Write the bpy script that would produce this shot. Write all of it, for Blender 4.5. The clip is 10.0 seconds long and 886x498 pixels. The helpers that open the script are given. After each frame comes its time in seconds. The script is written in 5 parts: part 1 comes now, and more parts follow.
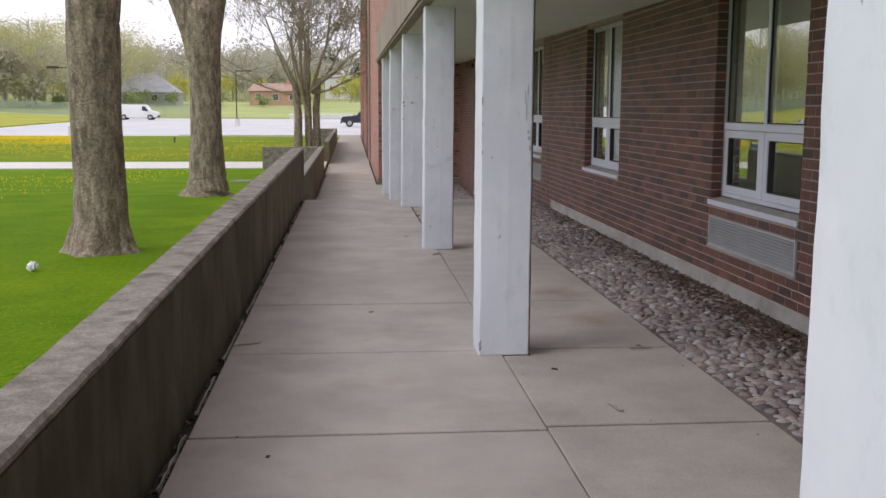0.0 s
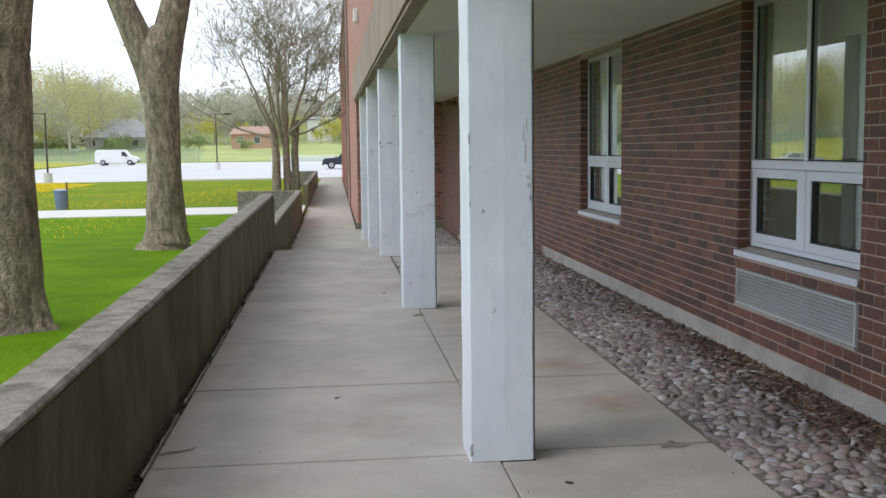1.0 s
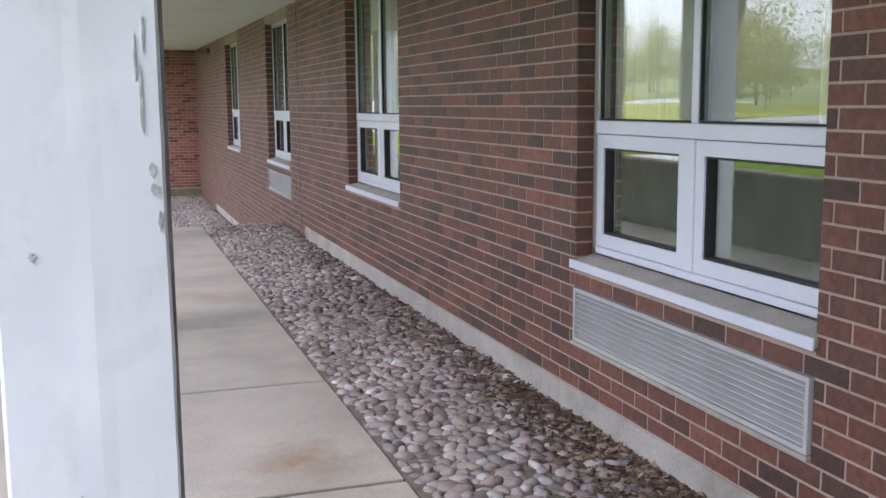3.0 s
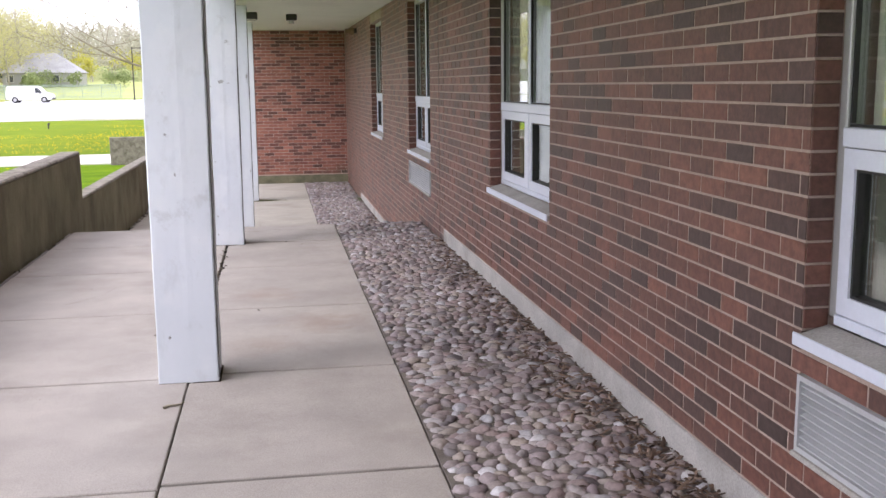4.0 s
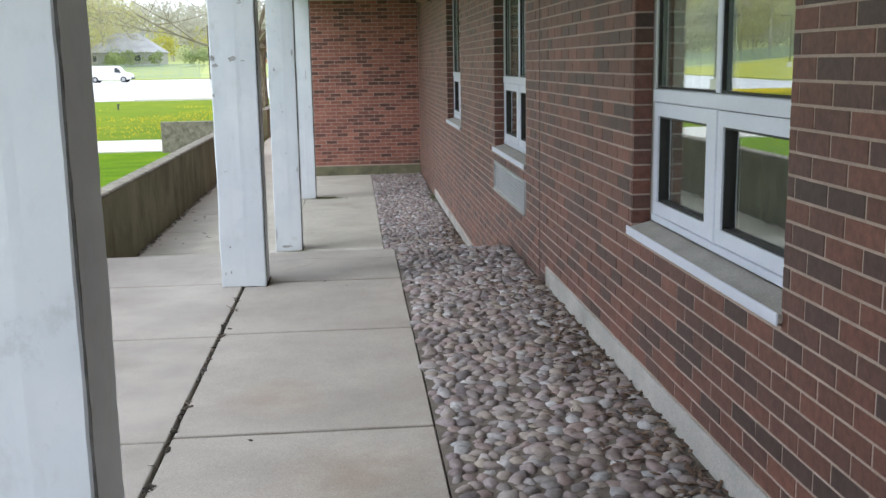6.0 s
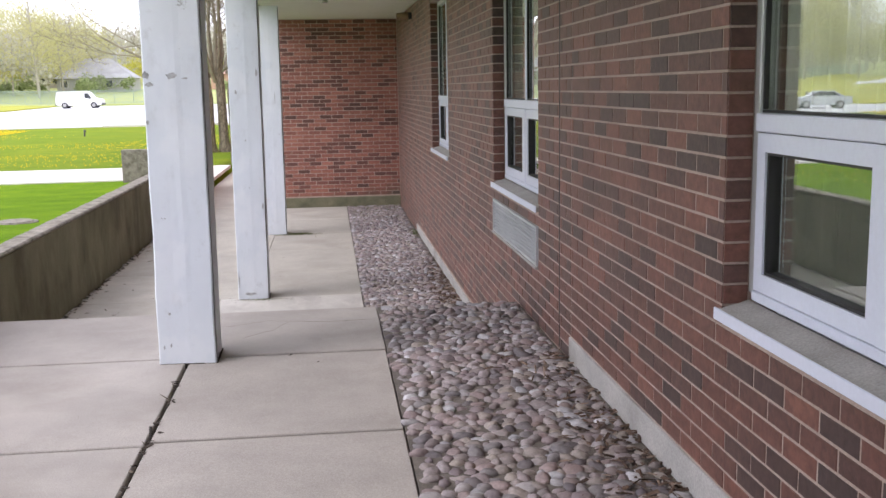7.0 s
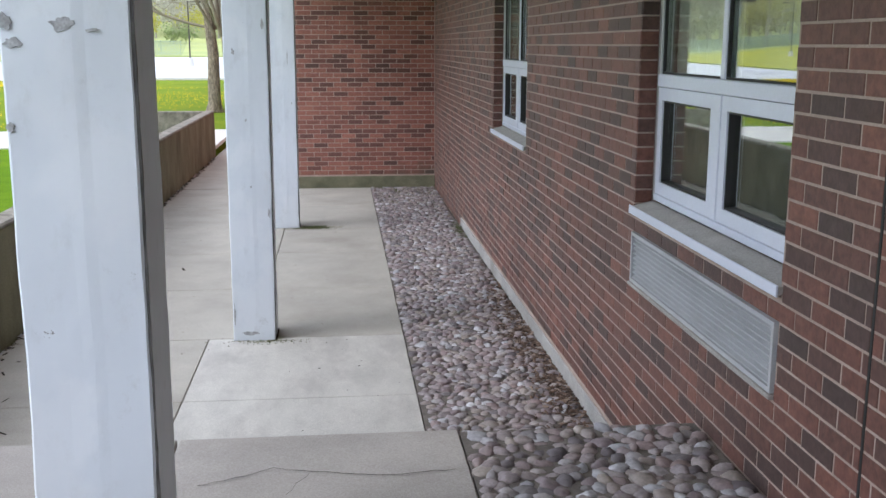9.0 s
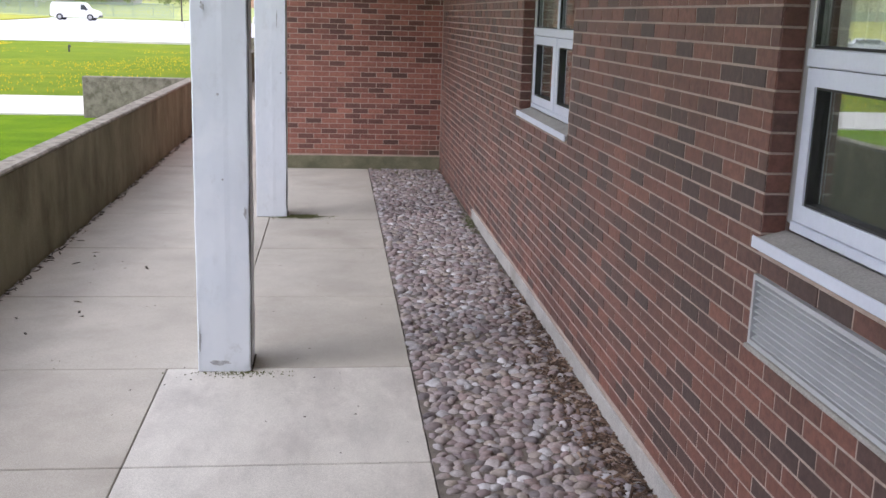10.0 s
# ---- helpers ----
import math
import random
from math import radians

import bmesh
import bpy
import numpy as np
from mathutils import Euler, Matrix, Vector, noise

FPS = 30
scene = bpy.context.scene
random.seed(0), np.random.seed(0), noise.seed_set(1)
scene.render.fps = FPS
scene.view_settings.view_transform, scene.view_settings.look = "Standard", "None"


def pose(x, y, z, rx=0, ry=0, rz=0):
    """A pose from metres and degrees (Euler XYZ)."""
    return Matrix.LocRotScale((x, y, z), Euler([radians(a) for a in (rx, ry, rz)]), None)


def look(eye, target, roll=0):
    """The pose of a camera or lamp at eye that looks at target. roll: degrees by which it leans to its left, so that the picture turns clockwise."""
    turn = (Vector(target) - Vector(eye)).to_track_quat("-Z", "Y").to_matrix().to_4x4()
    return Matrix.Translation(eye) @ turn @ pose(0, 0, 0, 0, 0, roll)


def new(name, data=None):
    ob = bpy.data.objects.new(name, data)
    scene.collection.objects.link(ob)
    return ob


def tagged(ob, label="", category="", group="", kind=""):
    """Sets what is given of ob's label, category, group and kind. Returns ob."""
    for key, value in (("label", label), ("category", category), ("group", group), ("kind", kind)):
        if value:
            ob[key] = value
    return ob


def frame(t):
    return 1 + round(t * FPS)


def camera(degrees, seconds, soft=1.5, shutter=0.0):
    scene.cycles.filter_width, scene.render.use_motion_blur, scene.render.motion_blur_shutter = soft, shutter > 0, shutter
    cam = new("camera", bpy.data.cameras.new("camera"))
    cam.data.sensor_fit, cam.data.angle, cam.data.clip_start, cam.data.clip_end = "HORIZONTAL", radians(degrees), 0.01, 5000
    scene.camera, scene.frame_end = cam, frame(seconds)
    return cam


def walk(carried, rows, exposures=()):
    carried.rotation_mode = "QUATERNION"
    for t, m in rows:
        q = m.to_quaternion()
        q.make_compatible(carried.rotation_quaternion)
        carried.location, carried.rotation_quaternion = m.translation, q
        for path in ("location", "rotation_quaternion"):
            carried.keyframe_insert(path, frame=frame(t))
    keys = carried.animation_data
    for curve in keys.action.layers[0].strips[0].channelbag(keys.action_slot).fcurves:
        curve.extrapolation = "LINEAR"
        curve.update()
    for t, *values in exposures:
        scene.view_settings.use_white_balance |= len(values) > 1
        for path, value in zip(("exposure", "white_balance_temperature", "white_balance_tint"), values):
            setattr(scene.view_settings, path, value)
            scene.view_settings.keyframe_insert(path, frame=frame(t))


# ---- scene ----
cam = camera(47.8, 10.0)
PATH = [
    (0, (-0.081, 0.085, 1.574), (0.101, 2.057, 1.295), 0.3),
    (0.5, (0.064, 0.876, 1.542), (0.214, 2.85, 1.253), -1.7),
    (1, (0.078, 1.45, 1.578), (0.291, 3.428, 1.377), -0.7),
    (1.5, (0.261, 2.187, 1.559), (0.52, 4.153, 1.297), -2.5),
    (2, (0.426, 2.879, 1.543), (0.904, 4.803, 1.279), -1.7),
    (2.2, (0.493, 3.185, 1.558), (1.036, 5.089, 1.276), -1.6),
    (3.3, (1.115, 4.697, 1.551), (1.754, 6.568, 1.251), -0.5),
    (3.5, (1.208, 4.979, 1.61), (1.822, 6.85, 1.262), -1.4),
    (4, (1.404, 5.717, 1.611), (1.728, 7.663, 1.285), -0.6),
    (4.5, (1.536, 6.491, 1.597), (1.802, 8.444, 1.26), 1.1),
    (5, (1.648, 7.218, 1.561), (1.889, 9.168, 1.185), -1.1),
    (5.5, (1.667, 8.037, 1.569), (1.735, 10.01, 1.253), -0.9),
    (5.7, (1.698, 8.305, 1.606), (1.801, 10.27, 1.248), -1.0),
    (6.8, (1.771, 10.023, 1.587), (2.015, 11.973, 1.214), -0.6),
    (7, (1.751, 10.283, 1.565), (1.971, 12.245, 1.246), -1.0),
    (7.5, (1.717, 11.09, 1.574), (1.828, 13.063, 1.265), 0.7),
    (8, (1.682, 11.913, 1.59), (1.85, 13.877, 1.253), 0.3),
    (8.5, (1.627, 12.622, 1.603), (1.788, 14.583, 1.245), -0.6),
    (9, (1.578, 13.427, 1.607), (1.779, 15.375, 1.206), 0.1),
    (9.5, (1.565, 14.243, 1.576), (1.744, 16.184, 1.127), -0.3),
    (10, (1.555, 15.048, 1.534), (1.774, 16.983, 1.08), 1.7),
]
EXPOSURES = [(0.0, -0.04, 6500, 18), (0.5, 0.05, 6750, 20), (1.0, 0.17, 6150, 9), (1.5, 0.33, 6000, 8), (2.0, 0.38, 5950, 12), (3.5, 1.06, 6250, 19), (4.0, 1.0, 6350, 21), (4.5, 0.82, 6130, 12), (5.0, 0.84, 6100, 8), (5.5, 0.71, 5950, 4), (7.0, 0.84, 6300, 19), (7.5, 0.77, 6200, 14), (8.5, 0.66, 5900, 1), (9.0, 0.70, 5880, 12), (9.5, 0.70, 5930, 16), (10.0, 0.74, 6120, 18)]
walk(cam, [(t, look(eye, target, roll)) for t, eye, target, roll in PATH], EXPOSURES)

# ---------------------------------------------------------------- light
world = bpy.data.worlds.new("world")
scene.world = world
world.use_nodes = True
wn, wl = world.node_tree.nodes, world.node_tree.links
SUN_UP, SUN_ROUND = 48.0, 250.0
sky = wn.new("ShaderNodeTexSky")
sky.sky_type = "NISHITA"
sky.sun_disc = False
sky.sun_elevation = radians(SUN_UP)
sky.sun_rotation = radians(SUN_ROUND)
sky.dust_density = 2.0
sky.air_density = 1.0
grey = wn.new("ShaderNodeHueSaturation")
grey.inputs["Saturation"].default_value = 0.22
wl.new(sky.outputs[0], grey.inputs["Color"])
veil = wn.new("ShaderNodeMix")
veil.data_type = "RGBA"
veil.inputs[0].default_value = 0.7
veil.inputs[7].default_value = (9.4, 9.7, 10.4, 1)
wl.new(grey.outputs[0], veil.inputs[6])
wl.new(veil.outputs[2], wn["Background"].inputs["Color"])
wn["Background"].inputs["Strength"].default_value = 0.15

sun_data = bpy.data.lights.new("sun", "SUN")
sun_data.energy = 0.8
sun_data.angle = radians(25)
sun_data.color = (1.0, 0.97, 0.92)
sun = new("sun", sun_data)
a, e = radians(SUN_ROUND), radians(SUN_UP)
toward = Vector((math.sin(a) * math.cos(e), math.cos(a) * math.cos(e), math.sin(e)))
sun.matrix_world = Matrix.Translation((-20, 10, 30)) @ toward.to_track_quat("Z", "Y").to_matrix().to_4x4()

# ---------------------------------------------------------------- materials
def shader(name, rough=0.8, metal=0.0):
    m = bpy.data.materials.new(name)
    m.use_nodes = True
    nt = m.node_tree
    b = nt.nodes["Principled BSDF"]
    b.inputs["Roughness"].default_value = rough
    b.inputs["Metallic"].default_value = metal
    return m, nt, b


def noise_node(nt, scale, detail=4.0, rough=0.55, stretch=(1, 1, 1), space="Object"):
    co = nt.nodes.new("ShaderNodeTexCoord")
    mp = nt.nodes.new("ShaderNodeMapping")
    mp.inputs["Scale"].default_value = stretch
    nz = nt.nodes.new("ShaderNodeTexNoise")
    nz.inputs["Scale"].default_value = scale
    nz.inputs["Detail"].default_value = detail
    nz.inputs["Roughness"].default_value = rough
    if space == "World":
        geo = nt.nodes.new("ShaderNodeNewGeometry")
        nt.links.new(geo.outputs["Position"], mp.inputs["Vector"])
    else:
        nt.links.new(co.outputs[space], mp.inputs["Vector"])
    nt.links.new(mp.outputs[0], nz.inputs["Vector"])
    return nz.outputs["Fac"]


def ramp(nt, fac, stops):
    r = nt.nodes.new("ShaderNodeValToRGB")
    el = r.color_ramp.elements
    while len(el) < len(stops):
        el.new(0.5)
    for k, (p, c) in zip(el, stops):
        k.position = p
        k.color = (*c, 1) if len(c) == 3 else c
    nt.links.new(fac, r.inputs[0])
    return r.outputs["Color"]


def blend(nt, fac, c1, c2, mode="MIX"):
    m = nt.nodes.new("ShaderNodeMix")
    m.data_type, m.blend_type = "RGBA", mode
    for key, v in (("Factor", fac), ("A", c1), ("B", c2)):
        sock = [i for i in m.inputs if i.name == key and (i.type == "VALUE" if key == "Factor" else i.type == "RGBA")][0]
        if isinstance(v, (int, float)):
            sock.default_value = v
        elif isinstance(v, tuple):
            sock.default_value = (*v, 1)
        else:
            nt.links.new(v, sock)
    return [o for o in m.outputs if o.type == "RGBA"][0]


def relief(nt, b, fac, strength=0.3, distance=0.01):
    bp = nt.nodes.new("ShaderNodeBump")
    bp.inputs["Strength"].default_value = strength
    bp.inputs["Distance"].default_value = distance
    nt.links.new(fac, bp.inputs["Height"])
    nt.links.new(bp.outputs[0], b.inputs["Normal"])


def mottled(name, dark, light, scale=6.0, fine=90.0, rough=0.85, bump=0.25, stain=None, stain_scale=0.9, stain_at=(0.52, 0.68), stain_amount=0.6, metal=0.0, space="World", stretch=(1, 1, 1), rust=None, speck=(0.78, 1.12), deep=0.006):
    """A surface with broad mottling, fine grain and, if wanted, stains."""
    m, nt, b = shader(name, rough, metal)
    broad = noise_node(nt, scale, 5, 0.6, stretch, space)
    grain = noise_node(nt, fine, 3, 0.6, (1, 1, 1), space)
    col = ramp(nt, broad, [(0.3, dark), (0.7, light)])
    g = ramp(nt, grain, [(0.3, (speck[0],) * 3), (0.7, (speck[1],) * 3)])
    col = blend(nt, 1.0, col, g, "MULTIPLY")
    if stain:
        s = noise_node(nt, stain_scale, 6, 0.65, stretch, space)
        k = ramp(nt, s, [(stain_at[0], (0, 0, 0)), (stain_at[1], (stain_amount,) * 3)])
        col = blend(nt, k, col, stain)
    if rust:
        s = noise_node(nt, 0.55, 5, 0.6, (1.3, 0.8, 1), space)
        k = ramp(nt, s, [(0.52, (0, 0, 0)), (0.72, (0.7, 0.7, 0.7))])
        col = blend(nt, k, col, rust)
    nt.links.new(col, b.inputs["Base Color"])
    relief(nt, b, grain, bump, deep)
    return m


def varied(name, stops, island, rough=0.85, grain=60.0, bump=0.3, low=0.75, high=1.2, graze_sheen=0.0, patch=(0.85, 1.12)):
    """Each piece takes its own tone: by island in joined meshes, by object otherwise."""
    m, nt, b = shader(name, rough)
    if island:
        src = nt.nodes.new("ShaderNodeNewGeometry").outputs["Random Per Island"]
    else:
        src = nt.nodes.new("ShaderNodeObjectInfo").outputs["Random"]
    col = ramp(nt, src, stops)
    n1 = noise_node(nt, grain, 5, 0.65, (1, 1, 1), "World")
    n2 = noise_node(nt, 1.3, 4, 0.6, (1, 1, 1), "World")
    col = blend(nt, 1.0, col, ramp(nt, n1, [(0.28, (low,) * 3), (0.72, (high,) * 3)]), "MULTIPLY")
    col = blend(nt, 1.0, col, ramp(nt, n2, [(0.3, (patch[0],) * 3), (0.7, (patch[1], patch[1] * 0.985, patch[1] * 0.97))]), "MULTIPLY")
    # Sheen put in to brighten the bricks where the view grazes the wall.
    if graze_sheen:
        b.inputs["Sheen Weight"].default_value = graze_sheen
        b.inputs["Sheen Roughness"].default_value = 0.3
        b.inputs["Sheen Tint"].default_value = (1.0, 0.74, 0.64, 1)
    nt.links.new(col, b.inputs["Base Color"])
    relief(nt, b, n1, bump, 0.004)
    return m


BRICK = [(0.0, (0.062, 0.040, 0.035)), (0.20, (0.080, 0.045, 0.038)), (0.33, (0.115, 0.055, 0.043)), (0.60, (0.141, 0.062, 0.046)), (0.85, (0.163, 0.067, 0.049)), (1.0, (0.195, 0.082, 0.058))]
# End-wall bricks: redder, and lightened for the extra light on that wall.
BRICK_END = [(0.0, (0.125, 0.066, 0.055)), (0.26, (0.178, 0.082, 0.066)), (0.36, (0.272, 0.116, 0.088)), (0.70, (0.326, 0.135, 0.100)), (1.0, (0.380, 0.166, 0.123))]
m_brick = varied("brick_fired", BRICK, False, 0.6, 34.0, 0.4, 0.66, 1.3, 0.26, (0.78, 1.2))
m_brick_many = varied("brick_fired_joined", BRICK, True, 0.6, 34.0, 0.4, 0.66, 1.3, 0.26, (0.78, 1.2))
m_brick_end = varied("brick_red_lit", BRICK_END, False, 0.85, 30.0, 0.4, 0.68, 1.28, 0.1, (0.8, 1.15))
m_brick_end_many = varied("brick_red_lit_joined", BRICK_END, True, 0.85, 30.0, 0.4, 0.68, 1.28, 0.1, (0.8, 1.15))
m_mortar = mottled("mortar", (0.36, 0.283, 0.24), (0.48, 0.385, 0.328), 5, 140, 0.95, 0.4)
# Same mortar for the end wall, its brighter light put into the colour.
m_mortar_end = mottled("mortar_lit", (0.44, 0.335, 0.275), (0.57, 0.44, 0.37), 5, 140, 0.95, 0.4)
m_slab = mottled("pavement_concrete", (0.335, 0.305, 0.275), (0.45, 0.412, 0.37), 1.6, 160, 0.82, 0.25, (0.23, 0.195, 0.165), 1.1, (0.53, 0.74), 0.5)
m_slab_low = mottled("pavement_concrete_lower", (0.36, 0.335, 0.29), (0.46, 0.43, 0.37), 1.6, 160, 0.85, 0.25, (0.27, 0.24, 0.20), 1.3, (0.53, 0.74), 0.5)


def stain_spots(m, spots, tint):
    """Stains (x, y, z, radius, strength), each with its own ragged outline."""
    nt, b = m.node_tree, m.node_tree.nodes["Principled BSDF"]
    col = b.inputs["Base Color"].links[0].from_socket
    geo = nt.nodes.new("ShaderNodeNewGeometry")
    ragged = noise_node(nt, 5.0, 6, 0.65, (1, 1, 1), "World")
    for x, y, z, r, most in spots:
        near = nt.nodes.new("ShaderNodeVectorMath")
        near.operation = "DISTANCE"
        near.inputs[1].default_value = (x, y, z)
        nt.links.new(geo.outputs["Position"], near.inputs[0])
        away = nt.nodes.new("ShaderNodeMath")
        away.operation = "MULTIPLY_ADD"
        away.inputs[1].default_value, away.inputs[2].default_value = 0.5 / r, -0.25
        nt.links.new(near.outputs["Value"], away.inputs[0])
        edge = nt.nodes.new("ShaderNodeMath")
        nt.links.new(away.outputs[0], edge.inputs[0])
        nt.links.new(ragged, edge.inputs[1])
        k = ramp(nt, edge.outputs[0], [(0.28, (most,) * 3), (0.72, (0, 0, 0))])
        col = blend(nt, k, col, tint)
    nt.links.new(col, b.inputs["Base Color"])


stain_spots(m_slab, [(1.70, 8.5, 0, 0.30, 0.62), (1.76, 7.35, 0, 0.36, 0.5), (1.69, 12.5, 0, 0.40, 0.35), (1.28, 13.5, 0, 0.34, 0.3), (1.30, 11.95, 0, 0.30, 0.25)], (0.235, 0.140, 0.080))
for m in (m_brick_end, m_brick_end_many):
    stain_spots(m, [(3.02, 29.5, -0.46, 0.34, 0.8), (2.55, 29.5, -0.52, 0.28, 0.6), (1.2, 29.5, -0.56, 0.2, 0.5), (1.9, 29.5, -0.56, 0.2, 0.45)], (0.105, 0.088, 0.062))
m_slab_new = mottled("pavement_concrete_pale", (0.45, 0.43, 0.39), (0.59, 0.565, 0.51), 2.6, 160, 0.85, 0.25, (0.33, 0.30, 0.275), 2.0, (0.50, 0.70), 0.6, stretch=(1.6, 0.7, 1))
m_soil = mottled("joint_soil", (0.025, 0.02, 0.016), (0.06, 0.048, 0.038), 20, 120, 1.0, 0.5)
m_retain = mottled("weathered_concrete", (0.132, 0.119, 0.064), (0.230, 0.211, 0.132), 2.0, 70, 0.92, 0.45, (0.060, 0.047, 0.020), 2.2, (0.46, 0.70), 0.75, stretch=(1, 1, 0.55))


def olive_fade(m, y0, y1):
    """Dark brown-olive patches over the wall's near stretch, thinning out from y0 to y1."""
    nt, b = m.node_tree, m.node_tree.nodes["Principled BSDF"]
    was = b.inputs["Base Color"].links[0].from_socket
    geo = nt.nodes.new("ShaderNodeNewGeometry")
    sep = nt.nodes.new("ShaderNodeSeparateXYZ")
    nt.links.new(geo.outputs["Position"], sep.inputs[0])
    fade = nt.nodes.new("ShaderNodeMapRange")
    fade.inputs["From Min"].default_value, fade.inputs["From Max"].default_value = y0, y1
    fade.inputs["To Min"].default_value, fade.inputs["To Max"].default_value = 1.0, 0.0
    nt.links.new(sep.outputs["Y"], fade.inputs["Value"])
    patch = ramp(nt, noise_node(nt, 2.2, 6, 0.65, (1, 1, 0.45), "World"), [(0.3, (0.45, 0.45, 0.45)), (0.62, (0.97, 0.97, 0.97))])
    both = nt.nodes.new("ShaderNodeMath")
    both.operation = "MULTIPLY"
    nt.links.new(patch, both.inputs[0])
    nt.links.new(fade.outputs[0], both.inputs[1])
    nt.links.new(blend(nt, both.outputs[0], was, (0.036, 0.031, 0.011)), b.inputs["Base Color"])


olive_fade(m_retain, 4.0, 12.0)
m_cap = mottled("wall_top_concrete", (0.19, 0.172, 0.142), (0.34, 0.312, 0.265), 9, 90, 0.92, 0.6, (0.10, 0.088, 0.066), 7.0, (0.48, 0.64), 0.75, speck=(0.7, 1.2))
m_found = mottled("foundation_concrete", (0.36, 0.35, 0.33), (0.50, 0.48, 0.45), 3, 120, 0.9, 0.3, (0.22, 0.20, 0.17), 1.7, (0.52, 0.7), 0.6)
m_plinth = mottled("mossy_concrete", (0.15, 0.15, 0.09), (0.26, 0.245, 0.16), 3, 90, 0.95, 0.4, (0.08, 0.085, 0.05), 2.2, (0.5, 0.7), 0.7)
m_fascia = mottled("fascia_concrete", (0.29, 0.228, 0.192), (0.40, 0.322, 0.275), 1.3, 140, 0.9, 0.3, (0.18, 0.165, 0.15), 1.2, (0.52, 0.72), 0.5, stretch=(1, 1, 0.4))
m_soffit = mottled("soffit_plaster", (0.70, 0.70, 0.62), (0.77, 0.77, 0.69), 1.2, 200, 0.9, 0.15)
COBBLE = [(0.0, (0.114, 0.096, 0.103)), (0.12, (0.218, 0.200, 0.203)), (0.26, (0.275, 0.212, 0.205)), (0.40, (0.195, 0.160, 0.171)), (0.54, (0.332, 0.290, 0.257)), (0.68, (0.271, 0.228, 0.238)), (0.82, (0.366, 0.330, 0.326)), (0.95, (0.342, 0.342, 0.362)), (1.0, (0.532, 0.525, 0.546))]
m_cobble = varied("cobble_stone", COBBLE, False, 0.62, 45.0, 0.35, 0.68, 1.25)
m_cobble_many = varied("cobble_stone_joined", COBBLE, True, 0.62, 45.0, 0.35, 0.68, 1.25)
m_bed = mottled("bedding_mortar", (0.105, 0.090, 0.078), (0.19, 0.165, 0.142), 9, 120, 1.0, 0.5)
m_mulch = varied("bark_mulch", [(0, (0.045, 0.028, 0.02)), (0.5, (0.11, 0.07, 0.05)), (0.85, (0.19, 0.13, 0.095)), (1, (0.30, 0.23, 0.18))], True, 0.95, 80.0, 0.2)
m_crumb = varied("leaf_crumbs", [(0, (0.025, 0.02, 0.016)), (0.7, (0.06, 0.048, 0.038)), (1, (0.15, 0.12, 0.09))], True, 0.95, 80.0, 0.2)
m_alu = mottled("white_frame_paint", (0.68, 0.72, 0.82), (0.74, 0.78, 0.88), 2, 60, 0.35, 0.0, speck=(0.97, 1.02))
m_alu_grey = mottled("mill_aluminium", (0.46, 0.47, 0.47), (0.54, 0.55, 0.55), 5, 150, 0.42, 0.0, metal=0.3, speck=(0.95, 1.04))
m_gasket = shader("black_gasket", 0.6)[0]
m_gasket.node_tree.nodes["Principled BSDF"].inputs["Base Color"].default_value = (0.02, 0.02, 0.02, 1)
m_sill = mottled("sill_cast_stone", (0.36, 0.34, 0.31), (0.46, 0.44, 0.41), 6, 120, 0.85, 0.2)
m_vent = mottled("louvre_paint", (0.43, 0.44, 0.45), (0.52, 0.53, 0.54), 3, 140, 0.5, 0.02, (0.40, 0.39, 0.38), 4.0, (0.55, 0.75), 0.4, speck=(0.93, 1.04))
m_room = mottled("room_plaster", (0.68, 0.68, 0.62), (0.76, 0.76, 0.70), 2, 80, 0.9, 0.1)
m_room_floor = mottled("room_floor", (0.38, 0.36, 0.33), (0.46, 0.44, 0.40), 2, 80, 0.6, 0.1)
m_curtain = mottled("curtain_cloth", (0.78, 0.78, 0.72), (0.85, 0.85, 0.79), 6, 180, 0.95, 0.1)
m_desk = mottled("desk_laminate", (0.30, 0.29, 0.27), (0.38, 0.36, 0.33), 5, 120, 0.5, 0.05)
m_bark = mottled("tree_bark", (0.145, 0.116, 0.082), (0.50, 0.42, 0.32), 20, 48, 0.95, 1.0, (0.085, 0.072, 0.054), 9.0, (0.5, 0.66), 0.6, stretch=(1, 1, 0.33), speck=(0.55, 1.35), deep=0.03)
m_twig = mottled("twig_bark", (0.25, 0.22, 0.165), (0.38, 0.34, 0.26), 4, 40, 0.95, 0.2)
m_bud = varied("spring_buds", [(0, (0.16, 0.14, 0.05)), (1, (0.26, 0.24, 0.08))], True, 0.9, 3.0, 0.0)
m_asphalt = mottled("parking_surface", (0.52, 0.52, 0.53), (0.62, 0.62, 0.62), 0.15, 8, 0.9, 0.1)
m_path = mottled("path_concrete", (0.62, 0.60, 0.57), (0.72, 0.70, 0.66), 0.8, 60, 0.9, 0.1)
m_blade = varied("grass_blades", [(0, (0.100, 0.200, 0.004)), (0.6, (0.150, 0.260, 0.006)), (1, (0.21, 0.32, 0.010))], True, 0.8, 2.0, 0.0)
m_blade.node_tree.nodes["Principled BSDF"].inputs["Specular IOR Level"].default_value = 0.08
m_dandelion = varied("dandelion_yellow", [(0, (0.66, 0.47, 0.006)), (1, (0.80, 0.62, 0.015))], True, 0.8, 4.0, 0.0)


